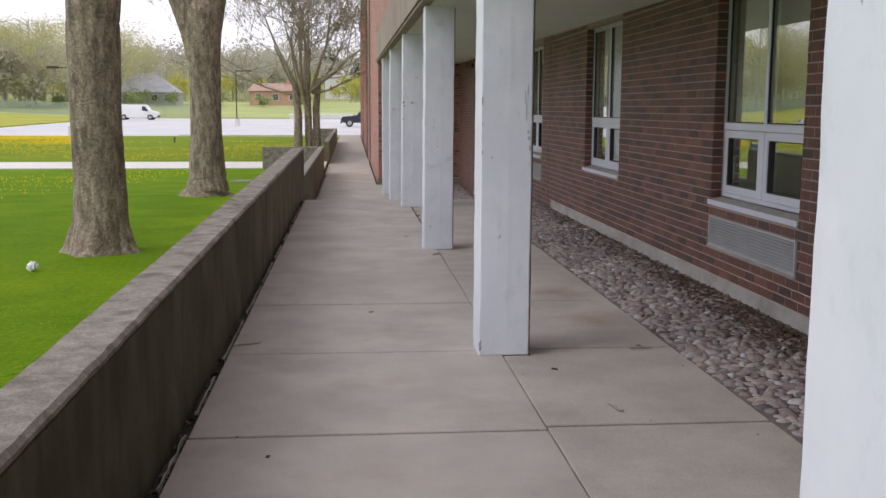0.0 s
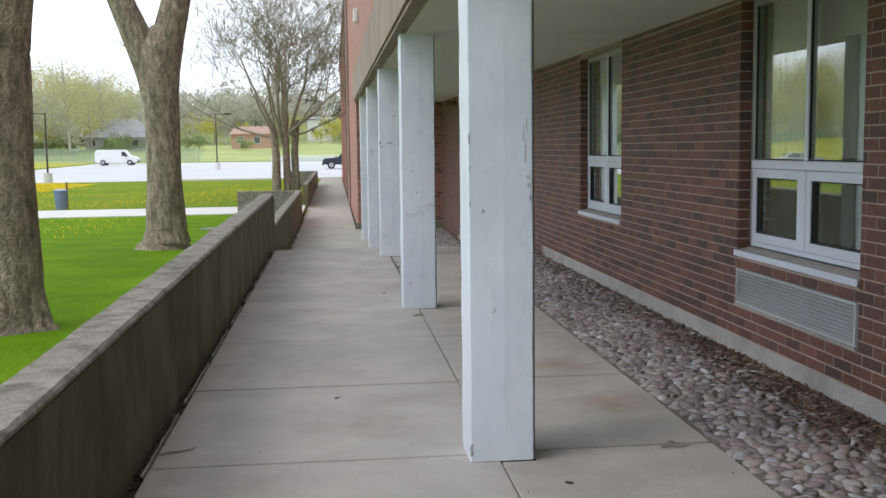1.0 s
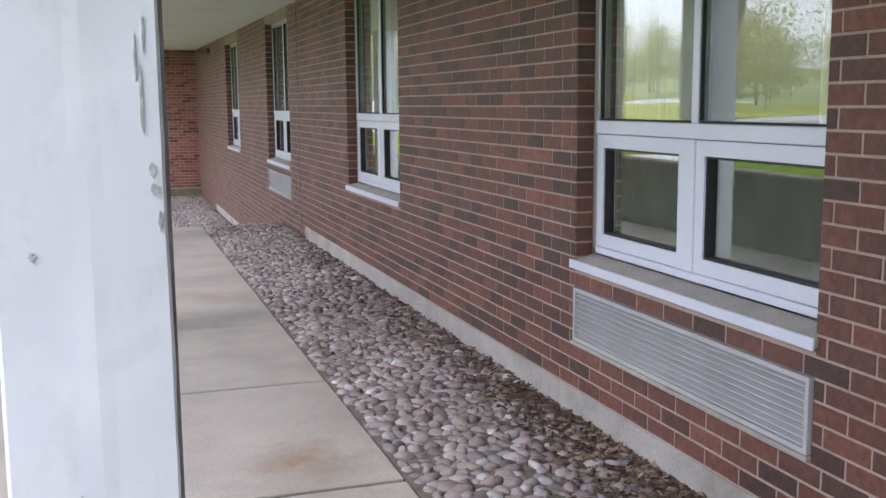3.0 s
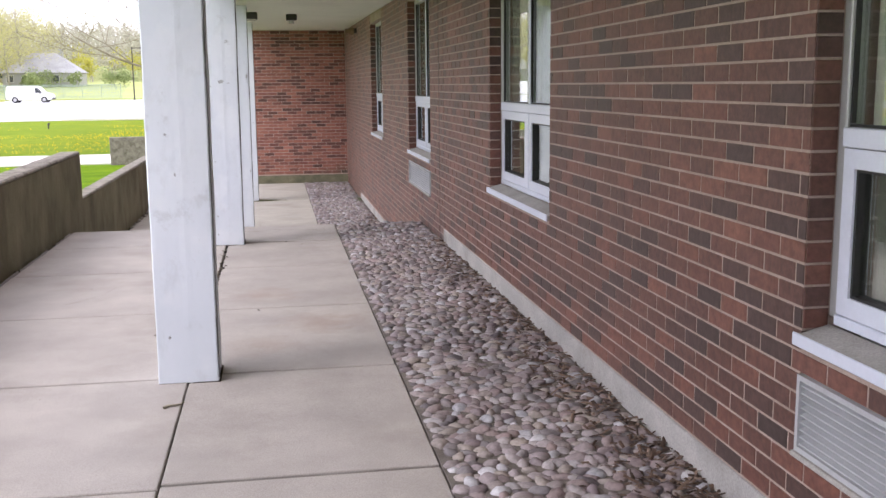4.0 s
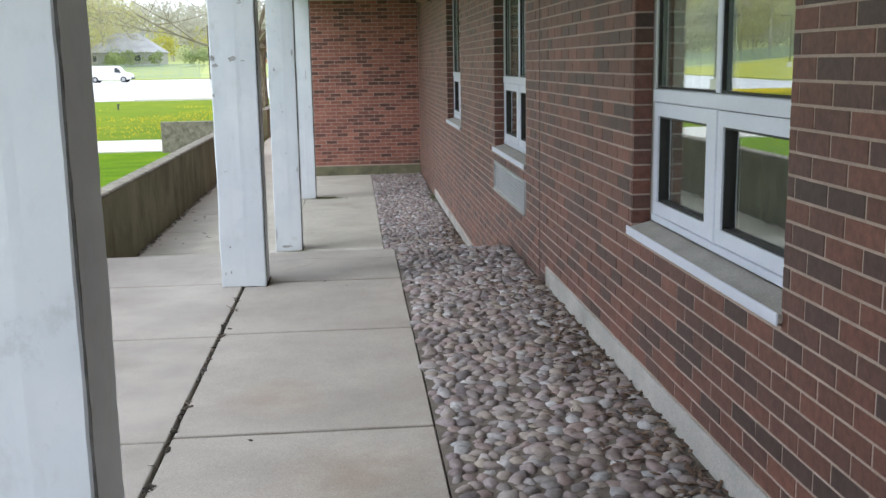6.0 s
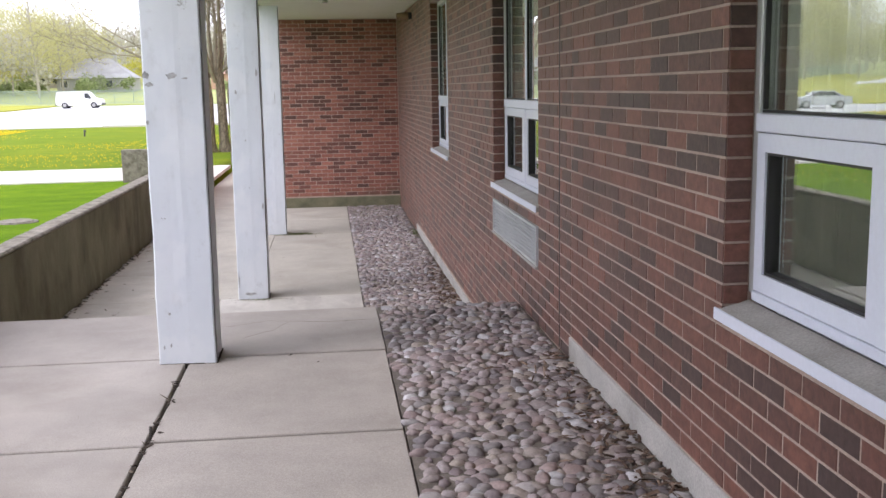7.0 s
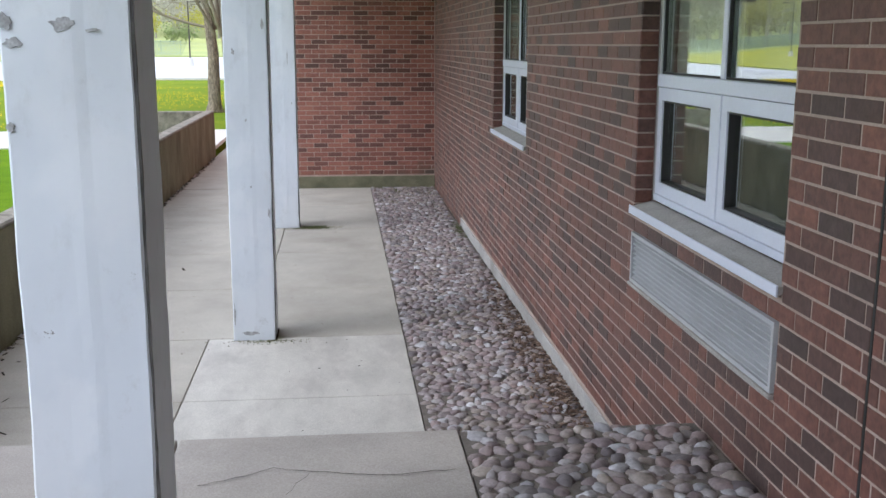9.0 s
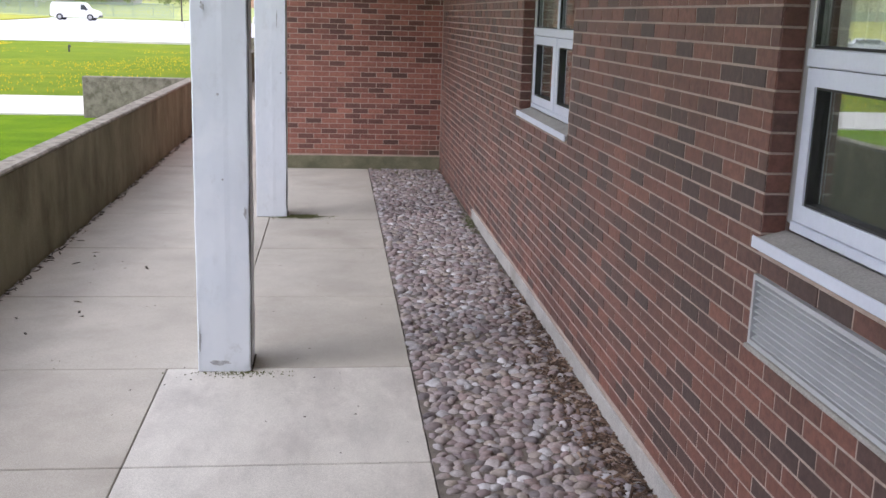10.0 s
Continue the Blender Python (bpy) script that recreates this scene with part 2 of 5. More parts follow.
def lawn_material():
    """Lush mown grass up to the footpath, yellower grass with drifts of flowers past it, on the hills a pale tint with
    the haze painted in.
    """
    m, nt, b = shader("lawn_grass", 1.0)
    b.inputs["Specular IOR Level"].default_value = 0.08
    geo = nt.nodes.new("ShaderNodeNewGeometry")
    sep = nt.nodes.new("ShaderNodeSeparateXYZ")
    nt.links.new(geo.outputs["Position"], sep.inputs[0])

    def beyond(y0, y1):
        r = nt.nodes.new("ShaderNodeMapRange")
        r.inputs["From Min"].default_value, r.inputs["From Max"].default_value = y0, y1
        nt.links.new(sep.outputs["Y"], r.inputs["Value"])
        return r.outputs[0]

    n0 = noise_node(nt, 0.16, 5, 0.65, (1, 1.6, 1), "World")
    n1 = noise_node(nt, 0.9, 6, 0.65, (1, 1, 1), "World")
    n2 = noise_node(nt, 25, 4, 0.7, (1, 1, 1), "World")
    lush = ramp(nt, n1, [(0.28, (0.080, 0.175, 0.003)), (0.5, (0.122, 0.232, 0.004)), (0.72, (0.182, 0.292, 0.006))])
    past = ramp(nt, n1, [(0.28, (0.118, 0.196, 0.012)), (0.5, (0.158, 0.234, 0.015)), (0.72, (0.205, 0.275, 0.020))])
    drift = ramp(nt, n0, [(0.47, (0, 0, 0)), (0.70, (0.28, 0.28, 0.28))])
    past = blend(nt, drift, past, (0.43, 0.38, 0.008))
    col = blend(nt, beyond(35.2, 36.5), lush, past)
    col = blend(nt, beyond(150, 175), col, (0.34, 0.37, 0.16))
    col = blend(nt, 1.0, col, ramp(nt, n2, [(0.3, (0.72, 0.75, 0.72)), (0.7, (1.18, 1.15, 1.15))]), "MULTIPLY")
    nt.links.new(col, b.inputs["Base Color"])
    relief(nt, b, n2, 0.6, 0.03)
    return m


m_lawn = lawn_material()
m_island = mottled("flowery_island_grass", (0.26, 0.30, 0.03), (0.46, 0.42, 0.02), 0.14, 5, 0.95, 0.1, (0.22, 0.29, 0.03), 0.3, (0.5, 0.7), 0.7)
# Far grass, its distance haze mixed into a paler colour.
m_meadow = mottled("hazed_meadow", (0.30, 0.36, 0.12), (0.42, 0.46, 0.18), 0.08, 3, 0.95, 0.1, (0.46, 0.47, 0.10), 0.05, (0.5, 0.7), 0.7)


def column_paint():
    """White paint with fine dirt and a few chips down to the dark ground coat."""
    m, nt, b = shader("column_white_paint", 0.55)
    broad = noise_node(nt, 2.2, 4, 0.6, (1, 1, 0.4))
    col = ramp(nt, broad, [(0.3, (0.66, 0.71, 0.765)), (0.7, (0.74, 0.785, 0.835))])
    fine = noise_node(nt, 9, 6, 0.7, (1, 1, 0.6), "World")
    col = blend(nt, ramp(nt, fine, [(0.55, (0, 0, 0)), (0.72, (0.22, 0.22, 0.22))]), col, (0.40, 0.41, 0.40))
    chip = noise_node(nt, 5.5, 8, 0.72, (1, 1, 1), "World")
    col = blend(nt, ramp(nt, chip, [(0.685, (0, 0, 0)), (0.70, (0.85, 0.85, 0.85))]), col, (0.13, 0.125, 0.12))
    brushed = noise_node(nt, 2.6, 4, 0.55, (1, 1, 0.9), "World")
    col = blend(nt, ramp(nt, brushed, [(0.50, (0, 0, 0)), (0.57, (0.4, 0.4, 0.4))]), col, (0.78, 0.81, 0.845))
    scuff = noise_node(nt, 3.1, 9, 0.7, (1, 1, 0.9), "World")
    col = blend(nt, ramp(nt, scuff, [(0.62, (0, 0, 0)), (0.68, (0.26, 0.26, 0.26))]), col, (0.36, 0.36, 0.35))
    nt.links.new(col, b.inputs["Base Color"])
    relief(nt, b, broad, 0.35, 0.03)
    return m


m_column = column_paint()


def plain(name, c, rough=0.5, metal=0.0):
    return mottled(name, tuple(v * 0.93 for v in c), tuple(min(1, v * 1.05) for v in c), 4, 60, rough, 0.05, metal=metal, space="Object")


def glass_material():
    m = bpy.data.materials.new("window_glass")
    m.use_nodes = True
    nt = m.node_tree
    nt.nodes.clear()
    out = nt.nodes.new("ShaderNodeOutputMaterial")
    mix = nt.nodes.new("ShaderNodeMixShader")
    lw = nt.nodes.new("ShaderNodeLayerWeight")
    lw.inputs["Blend"].default_value = 0.5
    power = nt.nodes.new("ShaderNodeMath")
    power.operation = "POWER"
    power.inputs[1].default_value = 2.6
    fr = nt.nodes.new("ShaderNodeMath")
    fr.operation = "MULTIPLY_ADD"
    fr.inputs[1].default_value = 0.85
    fr.inputs[2].default_value = 0.10
    nt.links.new(lw.outputs["Facing"], power.inputs[0])
    nt.links.new(power.outputs[0], fr.inputs[0])
    clear = nt.nodes.new("ShaderNodeBsdfTransparent")
    clear.inputs["Color"].default_value = (0.93, 0.96, 0.93, 1)
    gloss = nt.nodes.new("ShaderNodeBsdfGlossy")
    gloss.inputs["Roughness"].default_value = 0.01
    gloss.inputs["Color"].default_value = (0.95, 0.97, 0.95, 1)
    nt.links.new(fr.outputs[0], mix.inputs[0])
    nt.links.new(clear.outputs[0], mix.inputs[1])
    nt.links.new(gloss.outputs[0], mix.inputs[2])
    nt.links.new(mix.outputs[0], out.inputs["Surface"])
    return m


m_glass = glass_material()


# Half-clear grey sheet, added to lighten the dark lower panes.
def screen_material():
    m = bpy.data.materials.new("insect_screen")
    m.use_nodes = True
    nt = m.node_tree
    nt.nodes.clear()
    out = nt.nodes.new("ShaderNodeOutputMaterial")
    mix = nt.nodes.new("ShaderNodeMixShader")
    mix.inputs[0].default_value = 0.55
    clear = nt.nodes.new("ShaderNodeBsdfTransparent")
    cloth = nt.nodes.new("ShaderNodeBsdfDiffuse")
    cloth.inputs["Color"].default_value = (0.24, 0.25, 0.23, 1)
    nt.links.new(clear.outputs[0], mix.inputs[1])
    nt.links.new(cloth.outputs[0], mix.inputs[2])
    nt.links.new(mix.outputs[0], out.inputs["Surface"])
    return m


m_screen = screen_material()


def brickwork(name, along):
    """Far brickwork: courses and joints in the material, along x or y."""
    m, nt, b = shader(name, 0.9)
    geo = nt.nodes.new("ShaderNodeNewGeometry")
    sep = nt.nodes.new("ShaderNodeSeparateXYZ")
    com = nt.nodes.new("ShaderNodeCombineXYZ")
    nt.links.new(geo.outputs["Position"], sep.inputs[0])
    nt.links.new(sep.outputs[along], com.inputs[0])
    nt.links.new(sep.outputs["Z"], com.inputs[1])
    bt = nt.nodes.new("ShaderNodeTexBrick")
    bt.inputs["Scale"].default_value = 1.0
    bt.inputs["Brick Width"].default_value = 0.2218
    bt.inputs["Row Height"].default_value = 0.0735
    bt.inputs["Mortar Size"].default_value = 0.006
    bt.inputs["Color1"].default_value = (0.27, 0.125, 0.102, 1)
    bt.inputs["Color2"].default_value = (0.45, 0.205, 0.160, 1)
    bt.inputs["Mortar"].default_value = (0.52, 0.42, 0.36, 1)
    nt.links.new(com.outputs[0], bt.inputs["Vector"])
    n = noise_node(nt, 1.5, 5, 0.6, (1, 1, 1), "World")
    col = blend(nt, 1.0, bt.outputs["Color"], ramp(nt, n, [(0.3, (0.8, 0.8, 0.8)), (0.7, (1.15, 1.12, 1.1))]), "MULTIPLY")
    nt.links.new(col, b.inputs["Base Color"])
    relief(nt, b, bt.outputs["Fac"], -0.4, 0.01)
    return m


m_far_brick = brickwork("brickwork_far", "Y")
m_blind = mottled("blind_cloth", (0.40, 0.43, 0.38), (0.46, 0.49, 0.44), 3, 120, 0.95, 0.05, speck=(0.94, 1.05))

# ---------------------------------------------------------------- mesh helpers
def mesh_from(name, verts, faces, mat, smooth=False):
    me = bpy.data.meshes.new(name)
    me.from_pydata(verts, [], faces)
    me.materials.append(mat)
    if smooth:
        me.polygons.foreach_set("use_smooth", [True] * len(me.polygons))
    me.update()
    return me


def part(name, bm, mat, parent=None, label="", smooth=False):
    me = bpy.data.meshes.new(name)
    bm.to_mesh(me)
    bm.free()
    me.materials.append(mat)
    if smooth:
        me.polygons.foreach_set("use_smooth", [True] * len(me.polygons))
    ob = new(name, me)
    ob.parent = parent
    return tagged(ob, label)


def raw_part(name, verts, faces, mat, parent=None, label="", smooth=False, kind=""):
    ob = new(name, mesh_from(name, verts, faces, mat, smooth))
    ob.parent = parent
    return tagged(ob, label, kind=kind)


def thing(name, x, y, z, label, category, group="", kind="", turn=0.0):
    ob = new(name)
    ob.empty_display_size = 0.2
    ob.matrix_world = pose(x, y, z, 0, 0, turn)
    return tagged(ob, label, category, group, kind)


def box(x0, x1, y0, y1, z0, z1, bevel=0.0, seg=1):
    bm = bmesh.new()
    add_box(bm, x0, x1, y0, y1, z0, z1)
    if bevel:
        bmesh.ops.bevel(bm, geom=bm.edges[:], offset=bevel, segments=seg, affect="EDGES", profile=0.5)
    return bm


def add_box(bm, x0, x1, y0, y1, z0, z1):
    m = Matrix.LocRotScale(((x0 + x1) / 2, (y0 + y1) / 2, (z0 + z1) / 2), None, (x1 - x0, y1 - y0, z1 - z0))
    return bmesh.ops.create_cube(bm, size=1.0, matrix=m)


def cyl(r0, r1, z0, z1, sides=16, at=(0, 0), axis="z"):
    bm = bmesh.new()
    m = Matrix.Translation((at[0], at[1], (z0 + z1) / 2))
    if axis == "y":
        m = Matrix.Translation((at[0], (z0 + z1) / 2, at[1])) @ Matrix.Rotation(radians(90), 4, "X")
    if axis == "x":
        m = Matrix.Translation(((z0 + z1) / 2, at[0], at[1])) @ Matrix.Rotation(radians(90), 4, "Y")
    bmesh.ops.create_cone(bm, cap_ends=True, segments=sides, radius1=r0, radius2=r1, depth=z1 - z0, matrix=m)
    return bm


def structure(name, bm, mat, label="", smooth=False):
    ob = part(name, bm, mat, None, label, smooth)
    return tagged(ob, label, kind="structure")


def rough_block(x0, x1, y0, y1, z0, z1, step=0.35, chip=0.006, edge=0.012, seed=0):
    """A long cast block along y: softened edges, slightly uneven faces."""
    n = max(2, int((y1 - y0) / step))
    prof = [(x0, z0), (x0, (z0 + z1) / 2), (x0, z1 - edge), (x0 + edge, z1), ((x0 + x1) / 2, z1), (x1 - edge, z1), (x1, z1 - edge), (x1, (z0 + z1) / 2), (x1, z0)]
    verts, faces = [], []
    for i in range(n + 1):
        y = y0 + (y1 - y0) * i / n
        for x, z in prof:
            d = noise.noise_vector((x * 2.1 + seed, y * 2.3, z * 2.7)) * chip
            verts.append((x + d.x, y, z + (d.z if z > z0 else 0)))
    k = len(prof)
    for i in range(n):
        for j in range(k - 1):
            a, b = i * k + j, (i + 1) * k + j
            faces.append((a, a + 1, b + 1, b))
    faces.append(tuple(range(k))[::-1])
    faces.append(tuple(n * k + j for j in range(k)))
    return [tuple(v) for v in verts], faces


# ---------------------------------------------------------------- ground
def smooth_step(a, b, v):
    k = min(1.0, max(0.0, (v - a) / (b - a)))
    return k * k * (3 - 2 * k)


def lawn_z(x, y):
    if y < 35:
        z = 0.40 - 0.90 * smooth_step(7.5, 34.5, y)
    else:
        z = -0.5 - 0.3 * smooth_step(36, 62, y)
    z += 0.0085 * max(0.0, min(y, 165) - 86)
    z += 3.0 * smooth_step(165, 270, y) + 16 * smooth_step(300, 520, y) + 12 * smooth_step(520, 1200, y)
    z += 1.2 * smooth_step(-45, -110, x) if x < -45 else 0
    return z


def ground_z(x, y):
    if x > -1.05 and y < 66:
        return -0.95
    if x > 0 and y < 84:
        return -0.95
    return lawn_z(x, y)


gx = sorted(set([-3000, -1500, -800, -450, -300, -220, -160] + list(range(-130, -20, 6)) + [-18, -15, -12, -10, -8, -7, -6, -5, -4, -3, -2.5, -2, -1.5, -1.11, -1.02, 0, 0.8, 3, 8, 20, 40, 70, 110, 160, 230, 330, 500, 900, 1600, 3000]))
gy = sorted(set([-3000, -1200, -500, -250, -150, -100, -70, -50, -35, -24, -16, -10, -5] + list(range(0, 66, 2)) + [66.05, 67] + list(range(68, 100, 4)) + list(range(100, 300, 8)) + list(range(300, 560, 20)) + [620, 700, 850, 1000, 1200, 2000, 3000]))
gv = [(x, y, ground_z(x, y)) for y in gy for x in gx]
gf = [(j * len(gx) + i, j * len(gx) + i + 1, (j + 1) * len(gx) + i + 1, (j + 1) * len(gx) + i) for j in range(len(gy) - 1) for i in range(len(gx) - 1)]
tagged(raw_part("ground", gv, gf, m_lawn, smooth=True), "bright green spring lawn rolling off to the hills", kind="structure")


def draped(name, xs, ys, lift, mat, label, edge=None):
    """A sheet that follows the ground, a little above it, with a skirt."""
    v, f = [], []
    inner = lambda x, y: (x, y)
    for j, y in enumerate(ys):
        for i, x in enumerate(xs):
            px, py = (edge or inner)(x, y)
            v.append((px, py, lawn_z(px, py) + lift))
    k = len(xs)
    for j in range(len(ys) - 1):
        for i in range(k - 1):
            f.append((j * k + i, j * k + i + 1, (j + 1) * k + i + 1, (j + 1) * k + i))
    rim = [i for i in range(k)] + [j * k + k - 1 for j in range(1, len(ys))] + [(len(ys) - 1) * k + i for i in range(k - 2, -1, -1)] + [j * k for j in range(len(ys) - 2, 0, -1)]
    base = len(v)
    for r in rim:
        v.append((v[r][0], v[r][1], v[r][2] - lift - 0.05))
    for q in range(len(rim)):
        a, b = q, (q + 1) % len(rim)
        f.append((rim[b], rim[a], base + a, base + b))
    return tagged(raw_part(name, v, f, mat), label, kind="structure")


draped("path", [-60, -45, -30, -20, -15, -10, -7, -5, -4, -3, -2, -1.0], [34.75, 35.8, 37, 38.0, 38.9], 0.03, m_path, "pale concrete footpath across the lawn", lambda x, y: (x, y + 0.05 * (x + 1)))
def drive_back(x):
    """The back edge of the lot, the drive and the fence swing away to the west."""
    return 0.75 * max(0.0, -40.0 - x)


draped("parking_lot", list(range(-110, 60, 6)), list(range(84, 162, 6)), 0.03, m_asphalt, "pale washed-out asphalt of an almost empty parking lot", lambda x, y: (x, y - 0.16 * max(0, -x - 14) if y < 90 else (y + drive_back(x) if y > 155 else y)))
draped("grass_island", [-110, -95, -80, -65, -55, -46, -40, -35.3], [0, 0.25, 0.5, 0.75, 1], 0.16, m_island, "kerbed grass island yellow with dandelions", lambda x, y: (x, 100 + y * (54 + 0.98 * max(0.0, -36.0 - x))))

draped("meadow", list(range(-240, 130, 10)), list(range(164, 330, 8)), 0.03, m_meadow, "pale meadow rising beyond the parking lot", lambda x, y: (x, y + (drive_back(x) + 3) * (330 - y) / 166))

# ---------------------------------------------------------------- walkway
walkway = thing("walkway", 0.6, 8, -0.1, "worn beige concrete slabs of the covered walkway", "walkway", kind="structure")
raw_part("joint_bed", [(-0.95, -4, -0.035), (2.09, -4, -0.035), (2.09, 17.40, -0.035), (-0.95, 17.40, -0.035), (-0.99, 18.3, -0.70), (2.09, 18.3, -0.70), (2.09, 29.5, -0.70), (-0.99, 29.5, -0.70), (0.72, 29.5, -0.70), (0.72, 84, -0.70), (-0.99, 84, -0.70)], [(0, 1, 2, 3), (4, 5, 6, 7), (7, 8, 9, 10)], m_soil, walkway, "dark soil in the joints")
for ob in walkway.children:
    ob.matrix_parent_inverse = walkway.matrix_world.inverted()


def under(parent, ob):
    ob.parent = parent
    ob.matrix_parent_inverse = parent.matrix_world.inverted()
    return ob


def slab(x0, x1, y0, y1, top, mat, gap=0.003, joint=0.004, thick=0.12):
    """joint: half the width of the cross joint at the far end."""
    tilt = random.uniform(-0.004, 0.004)
    bm = box(x0 + gap, x1 - gap, y0 + joint * 0.5, y1 - joint * 1.5, top - thick, top, 0.005)
    for v in bm.verts:
        if v.co.z > top - 0.01:
            v.co.z += tilt * (v.co.y - (y0 + y1) / 2) / (y1 - y0)
    return under(walkway, part("slab", bm, mat))


rows_y = [-3.3, -1.67, -0.04, 1.59, 3.2, 4.81, 6.44, 8.08, 9.70, 11.30, 12.98, 14.70, 16.20]
open_joints = (4.81, 8.08, 11.30, 16.20)
for k, (ya, yb) in enumerate(zip(rows_y, rows_y[1:])):
    wide = 0.006 if yb > 12.5 else 0
    slab(-0.875, 0.884 - wide, ya, yb, 0.0, m_slab, 0.003, 0.018 if yb in open_joints else 0.010)
    slab(0.886 + wide, 2.056, ya + 0.06, yb + (0.06 if yb < 16 else 0.01), -0.004, m_slab, 0.003, 0.017)
slab(-0.875, 0.884, 16.205, 17.43, -0.001, m_slab, 0.002, 0.002)
slab(0.892, 2.056, 16.215, 17.43, -0.002, m_slab, 0.002, 0.002)
low_y = [18.42, 19.70, 21.10, 22.74, 24.40, 26.05, 27.7, 29.48]
for ya, yb in zip(low_y, low_y[1:]):
    xm = 0.53 if yb < 21.2 else 0.87
    slab(-0.965, xm, ya, yb, -0.66, m_slab_low, 0.002, 0.007)
    yr0, yr1 = (25.80 if v == 26.05 else v for v in (ya, yb))
    slab(xm + 0.002, 2.056, yr0, yr1, -0.66, m_slab_new if yb < 21.2 else m_slab_low, 0.002, 0.008)
for k in range(33):
    slab(-0.965, 0.66, 29.5 + 1.63 * k, 31.13 + 1.63 * k, -0.66, m_slab_low, 0.004, 0.005)

steps = thing("steps", 0.6, 17.9, -0.66, "concrete steps down to the lower walk", "steps", kind="structure")
for k in range(1, 4):
    under(steps, part("step", box(-0.95, 2.058, 17.425, 17.43 + 0.33 * k, -0.66 - 0.05, -0.165 * k, 0.012), m_slab))
under(steps, part("riser", box(-0.87, 3.09, 17.31, 17.42, -0.72, -0.125, 0.004), m_slab))

# ---------------------------------------------------------------- retaining walls
def retaining(name, x0, x1, y0, y1, z0, z1, label, seed, rise=0.0):
    """rise: metres by which the top climbs for each metre of the wall."""
    ob = thing(name, (x0 + x1) / 2, y0, z0, label, "retaining wall", kind="structure")
    up = lambda vs, cut: [(x, y, z + (rise * (y - y0) if z > cut else 0)) for x, y, z in vs]
    v, f = rough_block(x0, x1, y0, y1, z0, z1 - 0.03, step=0.3, chip=0.0012, seed=seed)
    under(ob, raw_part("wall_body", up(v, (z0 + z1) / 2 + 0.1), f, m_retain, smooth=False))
    v, f = rough_block(x0 - 0.003, x1 + 0.003, y0 - 0.003, y1 + 0.003, z1 - 0.03, z1, step=0.06, chip=0.0035, edge=0.016, seed=seed + 3)
    v = [(x + 0.005 * noise.noise((x * 9, y * 11, z * 9)), y, z + 0.004 * noise.noise((x * 9 + 5, y * 13, 2)) if z > z1 - 0.01 else z) for x, y, z in v]
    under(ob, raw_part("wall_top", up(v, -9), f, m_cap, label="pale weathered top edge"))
    return ob


retaining("retaining_wall_1", -1.152, -0.932, -4.0, 18.42, -0.72, 0.672, "stained grey concrete retaining wall beside the walkway", 0, 0.0079)
retaining("retaining_wall_2", -1.18, -0.985, 18.43, 34.5, -0.80, 0.265, "lower stretch of stained concrete retaining wall", 7)
retaining("retaining_wall_3", -1.15, -0.955, 40.6, 65.5, -0.80, 0.24, "far concrete retaining wall along the lower walk", 11)
cross = thing("retaining_wall_4", -2, 34.3, -0.8, "weathered concrete return wall beside the footpath", "retaining wall", kind="structure")
under(cross, part("wall_body", box(-3.05, -1.19, 34.28, 34.46, -0.9, 0.262, 0.012), m_cap))
cross2 = thing("retaining_wall_5", -2, 65.4, -0.8, "concrete return wall at the end of the lawn", "retaining wall", kind="structure")
under(cross2, part("wall_body", box(-2.8, -0.96, 65.36, 65.54, -1.0, 0.235, 0.012), m_cap))

# thin broken lip of mortar left standing in the open joint by the wall
lip_rng = random.Random(61)
for ya, yb, x, z in ((-3.5, 17.38, -0.893, 0.001), (18.6, 34.0, -0.972, -0.657)):
    v, f, y = [], [], ya
    while y < yb:
        ln = min(yb - y, lip_rng.uniform(0.25, 1.3))
        for i in range(int(ln / 0.08) + 1):
            p = y + 0.08 * i
            dx, w, h = lip_rng.gauss(0, 0.003), lip_rng.uniform(0.003, 0.008), z + lip_rng.uniform(-0.006, 0.004)
            n = len(v)
            v += [(x + dx - w, p, z - 0.03), (x + dx - w * 0.6, p, h), (x + dx + w * 0.6, p, h), (x + dx + w, p, z - 0.03)]
            if i:
                f += [(n - 4 + q, n - 3 + q, n + 1 + q, n + q) for q in range(3)]
        y += ln + lip_rng.uniform(0.05, 0.5)
    under(walkway, raw_part("joint_lip", v, f, m_found, None, "broken mortar lip in the joint"))

# ---------------------------------------------------------------- building shell
WX, Y_END = 3.10, 29.5
SILL, HEAD = 0.79, 2.62
WIN = [(6.92 + 4.88 * k, 8.70 + 4.88 * k) for k in range(4)]
VENTED = (0, 2)
VENT_Z = (0.385, 0.648)


def soffit_z(y):
    return 2.645 + 0.0100 * (y - 8)


wall_e = thing("wall_east", WX, 10, 0, "red and charcoal brick wall with pale mortar", "wall", kind="structure")
back = bmesh.new()
edges_y = [-4.0] + [v for w in WIN for v in w] + [Y_END + 0.1]
for k in range(0, len(edges_y), 2):
    add_box(back, WX + 0.0022, WX + 0.30, edges_y[k], edges_y[k + 1], -0.75, 3.2)
for k, (ya, yb) in enumerate(WIN):
    add_box(back, WX + 0.0022, WX + 0.30, ya, yb, HEAD + 0.02, 3.2)
    if k in VENTED:
        add_box(back, WX + 0.0022, WX + 0.30, ya, yb, VENT_Z[1] + 0.004, SILL - 0.05)
        add_box(back, WX + 0.10, WX + 0.30, ya, yb, VENT_Z[0], VENT_Z[1])
        add_box(back, WX + 0.0022, WX + 0.30, ya, yb, -0.75, VENT_Z[0] - 0.004)
    else:
        add_box(back, WX + 0.0022, WX + 0.30, ya, yb, -0.75, SILL - 0.05)
